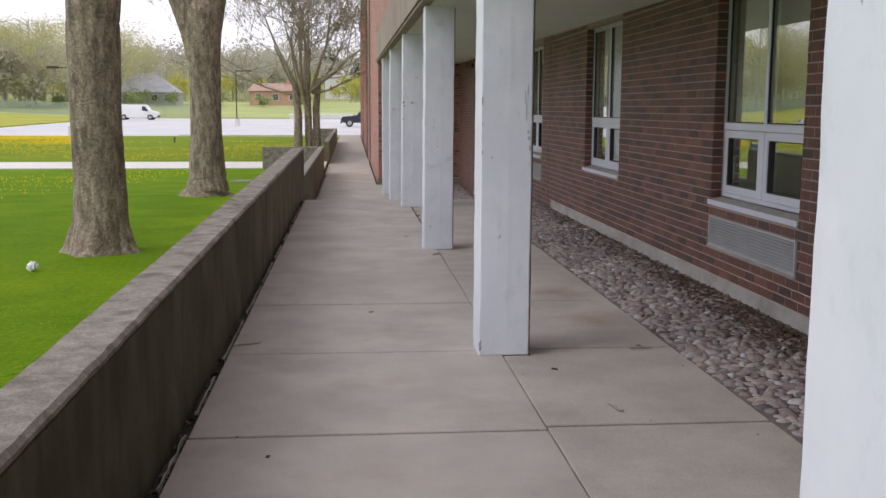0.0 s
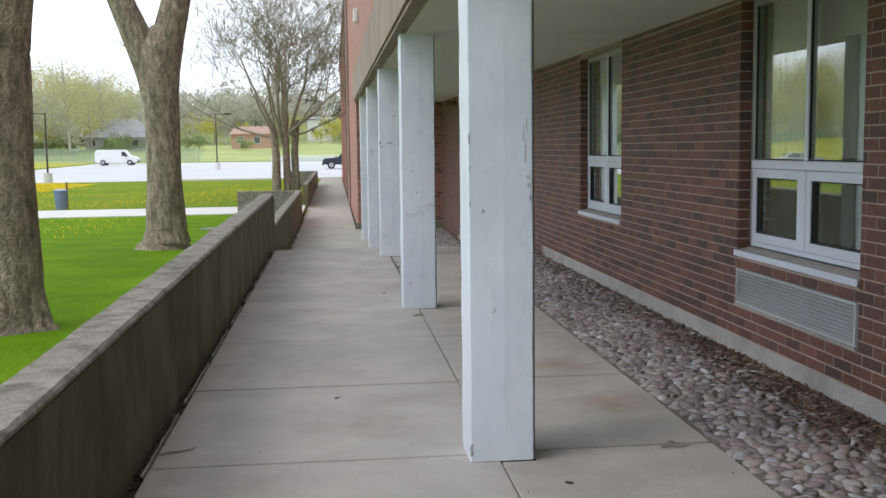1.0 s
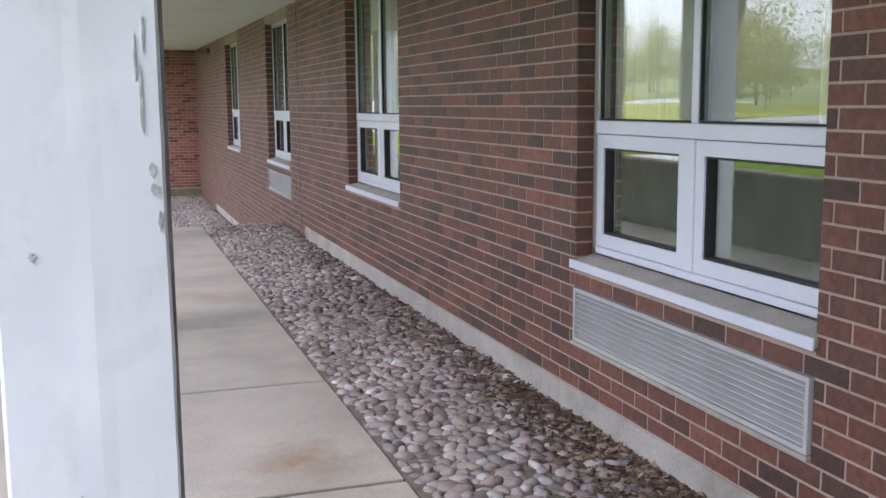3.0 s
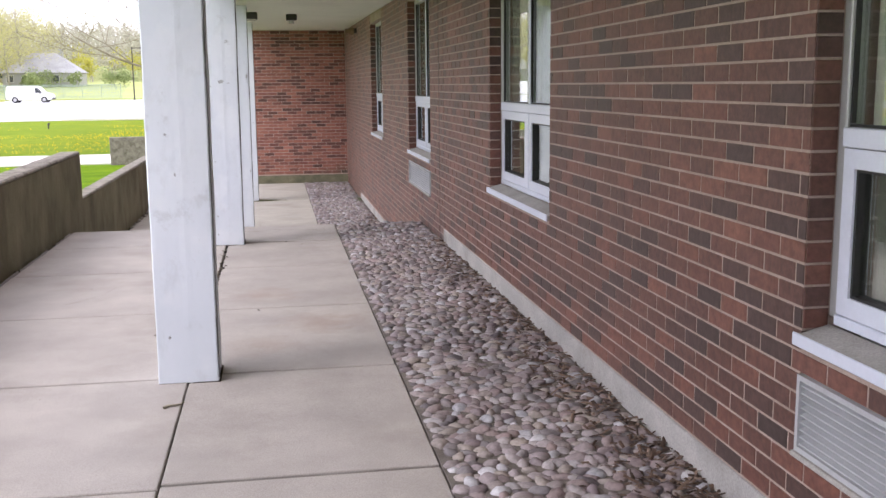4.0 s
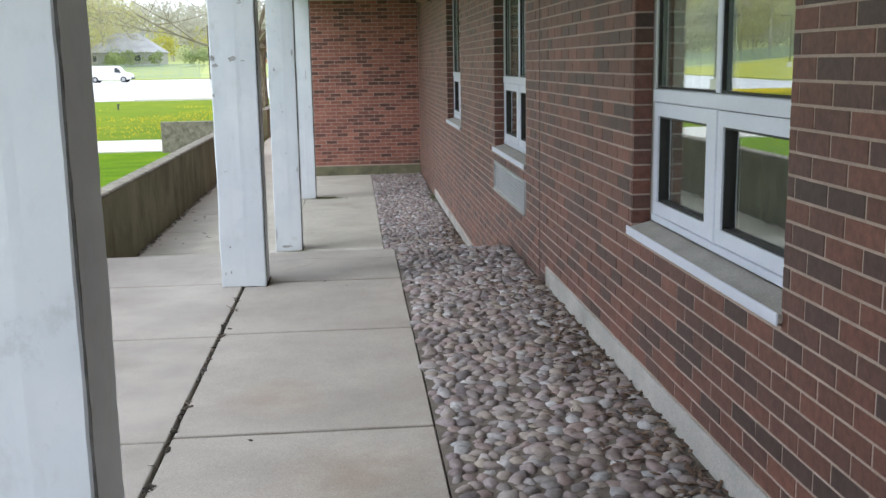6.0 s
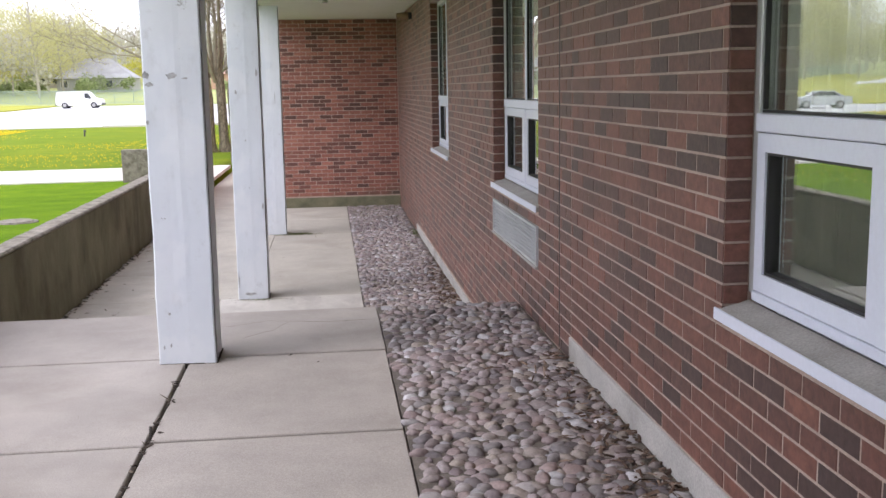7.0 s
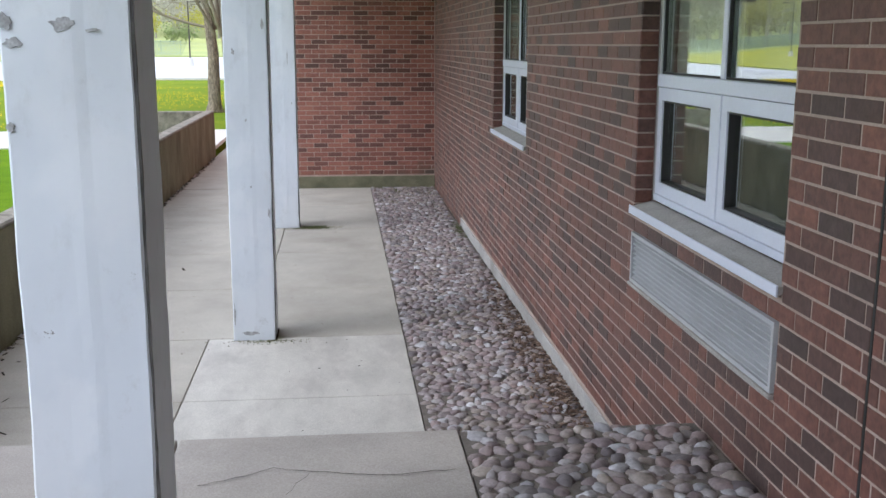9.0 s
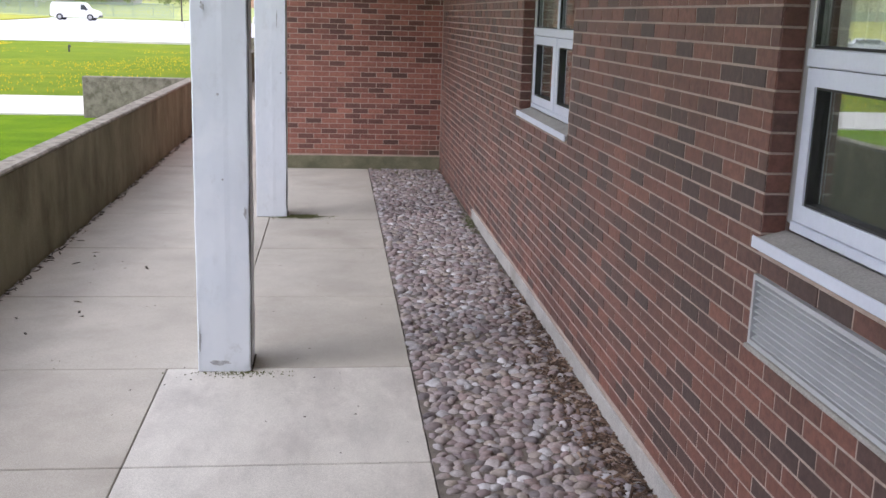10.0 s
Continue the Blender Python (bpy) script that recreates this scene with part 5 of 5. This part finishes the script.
cv = thing("manhole_cover", -2.75, 25.1, lawn_z(-2.75, 25.1), "round concrete utility cover in the grass", "manhole cover")
for ob in (part("ring", cyl(0.33, 0.31, -0.06, 0.02, 28), m_cap), part("lid", cyl(0.26, 0.25, 0.02, 0.035, 28), m_cap)):
    ob.parent = cv

fence = thing("chain_link_fence", -60, 187, lawn_z(-60, 187), "green-grey chain-link fence beyond the lot", "fence")
m_fence = plain("fence_wire", (0.34, 0.42, 0.36), 0.7)
fence_y = lambda x: 172 + drive_back(x)
for k in range(34):
    fx = -118 + 2.9 * k
    under(fence, part("post", cyl(0.05, 0.05, lawn_z(fx, fence_y(fx)) - 0.1, lawn_z(fx, fence_y(fx)) + 2.2, 6, (fx, fence_y(fx))), m_fence))
v, f = [], []
for k in range(640):
    for sgn in (-1, 1):
        fx = -118 + 0.15 * k
        n = len(v)
        z, fy = lawn_z(fx, fence_y(fx)), fence_y(fx)
        v += [(fx, fy, z), (fx + 0.035, fy + 0.01, z), (fx + 0.035 + sgn * 0.9, fy + 0.01, z + 2.1), (fx + sgn * 0.9, fy, z + 2.1)]
        f.append((n, n + 1, n + 2, n + 3))
tagged(under(fence, raw_part("wire_mesh", v, f, m_fence)), kind="stuff")
for k in range(33):
    xa, xb = -118 + 2.9 * k, -118 + 2.9 * (k + 1)
    v, f = [], []
    tube(v, f, [Vector((q, fence_y(q), lawn_z(q, fence_y(q)) + 2.12)) for q in (xa, xb)], [0.035, 0.035], 6)
    under(fence, raw_part("rail", v, f, m_fence))
kerb = structure("kerb", box(-14, 0.6, 83.4, 83.62, lawn_z(-5, 84) - 0.1, lawn_z(-5, 84) + 0.15, 0.02), m_path, "pale concrete kerb of the parking lot")
low = thing("barrier", -1.5, 158, lawn_z(-1.5, 158), "long low white concrete barrier at the lot's far edge", "barrier")
ob = part("barrier_body", box(-8, 5, -0.25, 0.25, 0, 0.8, 0.05), plain("barrier_white", (0.75, 0.75, 0.74)))
ob.parent = low

# ---------------------------------------------------------------- soffit fittings
fx1 = thing("ceiling_light", 1.03, 22.8, soffit_z(22.8), "dark square light fitting under the soffit", "ceiling light")
dark_m = plain("fitting_dark", (0.05, 0.047, 0.042), 0.5)
under(fx1, part("housing", box(0.86, 1.20, 22.6, 22.95, soffit_z(22.8) - 0.11, soffit_z(22.8) - 0.004, 0.01), dark_m))
under(fx1, part("lens", box(0.89, 1.17, 22.63, 22.92, soffit_z(22.8) - 0.125, soffit_z(22.8) - 0.111, 0.004), m_headlight))
fx2 = thing("ceiling_lamp", 1.76, 23.2, soffit_z(23.2), "small dark lamp box under the soffit", "ceiling lamp")
under(fx2, part("housing", box(1.67, 1.85, 23.1, 23.3, soffit_z(23.2) - 0.10, soffit_z(23.2) - 0.004, 0.008), dark_m))
under(fx2, part("bulb", cyl(0.05, 0.035, soffit_z(23.2) - 0.16, soffit_z(23.2) - 0.101, 12, (1.76, 23.2)), m_headlight))
# Small brass fitting of unknown use, high on the brick wall.
fx3 = thing("wall_fitting", 3.08, 26.1, 2.68, "small brass fitting on the brick wall", "spotlight")
under(fx3, part("bracket", box(3.04, 3.098, 26.07, 26.13, 2.62, 2.72, 0.006), dark_m))
under(fx3, part("head", cyl(0.05, 0.07, 2.86, 3.04, 12, (26.1, 2.66), "x"), plain("fitting_brass", (0.25, 0.17, 0.10), 0.5, 0.5)))

# desks behind the glass
for k, (ya, yb) in enumerate(WIN):
    dk = thing("desk", 4.3, ya + 0.9, 0, "plain grey desk inside the room", "desk", "desks in the rooms")
    for ob in (part("desktop", box(3.75, 4.45, ya + 0.2, yb - 0.2, 0.71, 0.75, 0.006), m_desk), part("side_panel", box(3.78, 4.42, ya + 0.22, ya + 0.25, 0.0, 0.71), m_desk), part("side_panel", box(3.78, 4.42, yb - 0.25, yb - 0.22, 0.0, 0.71), m_desk)):
        under(dk, ob)


# ---------------------------------------------------------------- grass, flowers, litter
def scatter(name, label, mat, seed, n, region, maker, category):
    rng = random.Random(seed)
    v, f = [], []
    k = 0
    tries = 0
    while k < n and tries < n * 30:
        tries += 1
        p = region(rng)
        if p is None:
            continue
        vs, fs = maker(rng, Vector(p))
        m = len(v)
        v += [tuple(q) for q in vs]
        f += [tuple(m + i for i in q) for q in fs]
        k += 1
    return tagged(raw_part(name, v, f, mat), label, category, kind="stuff")


def blade(rng, p):
    g = rng.uniform(0, 6.28)
    h, w, ln = rng.uniform(0.004, 0.010), rng.uniform(0.003, 0.007), rng.uniform(0.03, 0.06)
    s = Vector((math.cos(g), math.sin(g), 0)) * w
    t = Vector((-math.sin(g) * ln, math.cos(g) * ln, h))
    p = p + Vector((0, 0, 0.008))
    return [p - s, p + s, p + t], [(0, 1, 2)]


def near_lawn(rng):
    x = -1.14 - 9 * rng.random() ** 1.6
    y = 2.5 + 30 * rng.random() ** 1.3
    return (x, y, lawn_z(x, y) - 0.005)


scatter("grass", "short fresh green grass", m_blade, 31, 22000, near_lawn, blade, "grass")


def flower(rng, p):
    far = 1 + max(0, p.y - 25) / 45
    r = rng.uniform(0.008, 0.014) * far
    vs = [p + Vector((0, 0, 0.075 + 0.02 * far))]
    for k in range(5):
        vs.append(p + Vector((r * math.cos(k * 1.257), r * math.sin(k * 1.257), 0.065)))
    return vs, [(0, 1 + k, 1 + (k + 1) % 5) for k in range(5)]


def flowers_at(x0, x1, y0, y1, cut, scale):
    def region(rng):
        x, y = rng.uniform(x0, x1), rng.uniform(y0, y1)
        if 33.8 + 0.05 * (x + 1) < y < 39.2 + 0.05 * (x + 1):
            return None
        if noise.noise((x * scale, y * scale, 3.3)) < cut + rng.gauss(0, 0.12):
            return None
        return (x, y, lawn_z(x, y))
    return region


scatter("dandelions", "yellow dandelions scattered in the near lawn", m_dandelion, 32, 800, flowers_at(-16, -4.6, 14, 34, 0.16, 0.20), flower, "flowers")
scatter("dandelions", "yellow dandelions in drifts on the far lawn", m_dandelion, 33, 4200, flowers_at(-40, -2.5, 39, 70, 0.06, 0.16), flower, "flowers")
scatter("dandelions", "dense yellow carpet of dandelions by the lamp post", m_dandelion, 34, 24000, flowers_at(-46, -17, 63, 81, -0.02, 0.10), flower, "flowers")


def chip(rng, p):
    g = rng.uniform(0, 3.14)
    ln, w = rng.uniform(0.012, 0.045), rng.uniform(0.004, 0.010)
    d = Vector((math.cos(g), math.sin(g), rng.gauss(0, 0.25))) * ln
    s = Vector((-math.sin(g), math.cos(g), rng.gauss(0, 0.3))) * w
    u = Vector((0, 0, 0.006))
    return [p - d - s, p + d - s, p + d + s, p - d + s, p + u], [(0, 1, 4), (1, 2, 4), (2, 3, 4), (3, 0, 4)]


def by_wall(rng):
    y = rng.choice((rng.gauss(7.0, 1.3), rng.gauss(7.0, 1.3), rng.uniform(3, 16)))
    x = 3.085 - abs(rng.gauss(0, 0.17))
    if not (2.2 < y < 17.3 and x > 2.1):
        return None
    return (x, y, 0.004 + rng.uniform(0, 0.012))


scatter("mulch", "brown bark chips and leaf litter among the cobbles", m_mulch, 35, 4800, by_wall, chip, "mulch")


def by_wall_low(rng):
    y, x = rng.gauss(20.6, 1.2), 3.08 - abs(rng.gauss(0, 0.12))
    if not (17.6 < y < 29 and x > 2.1):
        return None
    return (x, y, -0.665 + rng.uniform(0, 0.012))


scatter("mulch", "dry leaf litter among the lower cobbles", m_mulch, 36, 1900, by_wall_low, chip, "mulch")


def joint_litter(rng):
    q = rng.random()
    if q < 0.05:
        y = rng.uniform(12.0, 16.0)
        return (0.885 + rng.gauss(0, 0.006) + (abs(rng.gauss(0, 0.035)) if rng.random() < 0.12 else 0), y, -0.004)
    if q < 0.6:
        return (-0.905 + rng.gauss(0, 0.014), rng.uniform(0, 17.3), -0.022)
    if q < 0.955:
        return (-0.965 + abs(rng.gauss(0, 0.03)), rng.uniform(18.5, 34), -0.658)
    if q < 0.99:
        return (-0.94 + abs(rng.gauss(0, 0.5)), rng.uniform(18.3, 25), -0.656)
    return (rng.uniform(-0.8, 2.0), rng.uniform(1, 17), 0.001)


scatter("litter", "dark leaf crumbs in the pavement joints", m_crumb, 37, 1100, joint_litter, chip, "litter")
scatter("leaf_pile", "small heap of dead leaves against the retaining wall", m_crumb, 38, 500, lambda rng: (-0.94 + abs(rng.gauss(0, 0.14)), rng.gauss(19.0, 0.28), -0.655 + rng.uniform(0, 0.02)), chip, "leaf litter")


def twig(x, y, z, turn, ln):
    v, f = [], []
    d = Vector((math.cos(turn), math.sin(turn), 0))
    s = Vector((-d.y, d.x, 0))
    pts = [Vector((x, y, z + 0.008)) + d * ln * k / 4 + s * 0.012 * math.sin(k * 1.7) for k in range(5)]
    tube(v, f, pts, [0.007, 0.0065, 0.006, 0.005, 0.003], 6)
    return tagged(raw_part("twig", v, f, m_twig, smooth=True), "short dry twig lying on the concrete", "twig", "twigs on the walkway")


def crumb(rng, p):
    r = rng.uniform(0.004, 0.009)
    vs = [p + Vector((r * math.cos(k * 1.257), r * rng.uniform(0.6, 1.0) * math.sin(k * 1.257), 0.001)) for k in range(5)]
    return vs + [p + Vector((0, 0, r * 0.7))], [(k, (k + 1) % 5, 5) for k in range(5)]


scatter("grit", "dark crumbs of soil lying on the pale slabs", m_soil, 39, 70, lambda rng: (rng.uniform(-0.5, 2.0), rng.uniform(18.4, 26), -0.660), crumb, "grit")
scatter("grit", "dark crumbs of soil lying on the upper slabs", m_soil, 40, 26, lambda rng: (rng.uniform(-0.8, 2.0), rng.uniform(2, 17), -0.002), crumb, "grit")
twig(-0.86, 6.65, 0, 0.5, 0.2)
twig(1.33, 5.05, 0, 1.9, 0.14)
twig(1.75, 6.4, 0, 0.1, 0.16)
twig(0.80, 10.75, 0, 0.6, 0.12)


# cracks in the edge slab, moss at the column foot
def crack(pts, z, seed):
    rng = random.Random(seed)
    v, f = [], []
    path = []
    for (xa, ya), (xb, yb) in zip(pts, pts[1:]):
        for i in range(8):
            k = i / 8
            path.append((xa + (xb - xa) * k + rng.gauss(0, 0.006), ya + (yb - ya) * k + rng.gauss(0, 0.006)))
    for x, y in path:
        w = rng.uniform(0.0012, 0.003)
        v += [(x, y - w, z), (x, y + w, z)]
    for i in range(len(path) - 1):
        f.append((2 * i, 2 * i + 2, 2 * i + 3, 2 * i + 1))
    return under(walkway, raw_part("crack", v, f, m_soil, None, "hairline crack in the slab"))


crack([(1.02, 16.95), (1.3, 17.08), (1.7, 16.98), (2.04, 17.02)], 0.0022, 1)
crack([(1.15, 16.62), (1.35, 16.82), (1.45, 17.05)], 0.0022, 2)
crack([(-0.2, 13.4), (0.05, 13.75), (0.1, 14.2)], 0.0035, 3)


def clump(rng, p):
    r = rng.uniform(0.004, 0.012)
    vs = [p + Vector((r * math.cos(k * 2.09), r * math.sin(k * 2.09), 0)) for k in range(3)] + [p + Vector((0, 0, r * 0.9))]
    return vs, [(0, 1, 3), (1, 2, 3), (2, 0, 3)]


m_moss = varied("moss", [(0, (0.05, 0.06, 0.02)), (1, (0.13, 0.14, 0.05))], True, 1.0, 30.0, 0.1)
scatter("moss", "dark green moss at the foot of the far column", m_moss, 51, 900, lambda rng: (1.2 + rng.gauss(0, 0.13), 25.93 + rng.gauss(0, 0.05), -0.659), clump, "moss")
scatter("moss", "moss and grit round the foot of the spalled column", m_moss, 52, 260, lambda rng: (1.0 + rng.gauss(0, 0.13), 21.03 - abs(rng.gauss(0, 0.04)), -0.661), clump, "moss")
scatter("moss", "thin green growth between the cobbles by the end wall", m_moss, 54, 1500, lambda rng: (rng.uniform(2.1, 3.07), 29.4 - abs(rng.gauss(0, 1.1)), -0.664 + rng.uniform(0, 0.012)), clump, "moss")
scatter("weeds", "small dull green weeds where the cobbles meet the wall", m_moss, 53, 400, lambda rng: (3.06 - abs(rng.gauss(0, 0.05)), 25.6 + rng.gauss(0, 0.25), -0.66), lambda rng, p: blade(rng, p), "weeds")


paper = bmesh.new()
bmesh.ops.create_icosphere(paper, subdivisions=3, radius=0.038)
for v in paper.verts:
    v.co *= 1 + 0.35 * noise.noise(v.co * 55)
    v.co += Vector((-2.36, 7.4, lawn_z(-2.36, 7.4) + 0.035))
tagged(part("paper_scrap", paper, plain("paper_white", (0.8, 0.82, 0.84), 0.9)), "crumpled white paper scrap lying in the grass", "litter")

# ---------------------------------------------------------------- bricks and stones
holes = []
for k, (ya, yb) in enumerate(WIN):
    holes.append((ya, yb, SILL - 0.05, 9))
    if k in VENTED:
        holes.append((ya, yb, VENT_Z[0], VENT_Z[1]))
bricks = lay_bricks(-4.0, 15.78, 0.134, 2.62, holes) + [b for b in lay_bricks(-4.0, 15.78, 2.62, 2.70, holes)]
bricks += lay_bricks(15.784, 17.43, -0.02, 2.74, holes + [(16.062, 16.08, -1, 9)])
bricks += lay_bricks(17.43, 25.9, -0.553, 2.83, holes) + lay_bricks(25.9, Y_END - 0.002, -0.68, 2.86, holes)
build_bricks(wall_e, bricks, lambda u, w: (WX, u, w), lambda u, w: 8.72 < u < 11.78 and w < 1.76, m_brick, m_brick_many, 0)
ends = lay_bricks(0.72, WX - 0.004, -0.473, 2.90, [])
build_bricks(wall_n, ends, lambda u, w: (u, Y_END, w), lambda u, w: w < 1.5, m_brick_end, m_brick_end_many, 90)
under(wall_e, part("control_joint", box(WX - 0.001, WX + 0.009, 16.064, 16.076, 0.0, 2.72), m_gasket, None, "black control joint"))


def stone_template():
    bm = bmesh.new()
    bmesh.ops.create_icosphere(bm, subdivisions=2, radius=1.0)
    v = [tuple(q.co) for q in bm.verts]
    f = [tuple(q.index for q in p.verts) for p in bm.faces]
    bm.free()
    bm = bmesh.new()
    bmesh.ops.create_icosphere(bm, subdivisions=1, radius=1.0)
    v1 = [tuple(q.co) for q in bm.verts]
    f1 = [tuple(q.index for q in p.verts) for p in bm.faces]
    bm.free()
    return v, f, v1, f1


SV, SF, SV1, SF1 = stone_template()


def lumpy(verts, seed, amount=0.30):
    return [tuple(Vector(q) * (1 + amount * noise.noise((q[0] * 1.3 + seed, q[1] * 1.3, q[2] * 1.3 - seed)))) for q in verts]


cobbles = thing("cobble_bed", 2.6, 8, 0, "rounded brown and grey cobbles set in a strip along the wall", "cobbles", kind="structure")
under(cobbles, part("bedding", box(2.060, WX - 0.013, -4.0, 17.40, -0.12, -0.004), m_bed, None, "dark bedding between the stones"))
under(cobbles, part("bedding", box(2.060, WX - 0.013, 17.46, Y_END - 0.03, -0.8, -0.667), m_bed, None, "dark bedding between the stones"))
shapes = []
for k in range(10):
    shapes.append(mesh_from("cobble", lumpy(SV, k * 3.7), SF, m_cobble, True))


def packed(rng, x0, x1, y0, y1, near=0.051, tries=60000):
    """Places for stones, set as close as they will go without regular rows."""
    cell, grid, out = near, {}, []
    for _ in range(tries):
        x, y = rng.uniform(x0, x1), rng.uniform(y0, y1)
        i, j = int(x / cell), int(y / cell)
        if any((x - a) ** 2 + (y - b) ** 2 < near * near for di in (-1, 0, 1) for dj in (-1, 0, 1) for a, b in grid.get((i + di, j + dj), ())):
            continue
        grid.setdefault((i, j), []).append((x, y))
        out.append((x, y))
    return out


verts, faces, made = [], [], 0
rnd = random.Random(5)
forms = [lumpy(SV, k * 2.3, 0.34) for k in range(24)]
for y0, y1, z in ((2.0, 17.37, -0.012), (17.50, 29.45, -0.675)):
    for px, py in packed(rnd, 2.092, WX - 0.045, y0, y1):
        sx = rnd.uniform(0.034, 0.056) * rnd.choice((1.0, 1.0, 1.18))
        sy, sz = sx * rnd.uniform(0.58, 0.88), rnd.uniform(0.019, 0.027)
        m = Matrix.Translation((px, py, z + rnd.uniform(-0.007, 0.010))) @ Euler((rnd.uniform(-0.3, 0.3), rnd.uniform(-0.3, 0.3), rnd.uniform(-1.6, 1.6))).to_matrix().to_4x4() @ Matrix.Diagonal((sx, sy, sz, 1))
        if 10.0 < py < 11.6 and made < 300:
            ob = new("cobble", shapes[rnd.randrange(10)])
            ob.parent = cobbles
            ob.matrix_basis = cobbles.matrix_world.inverted() @ m
            made += 1
        else:
            n = len(verts)
            verts += [tuple(m @ Vector(q)) for q in forms[rnd.randrange(24)]]
            faces += [tuple(n + i for i in q) for q in SF]
tagged(under(cobbles, raw_part("cobbles", verts, faces, m_cobble_many, smooth=True)), "rounded brown and grey cobbles", kind="stuff")
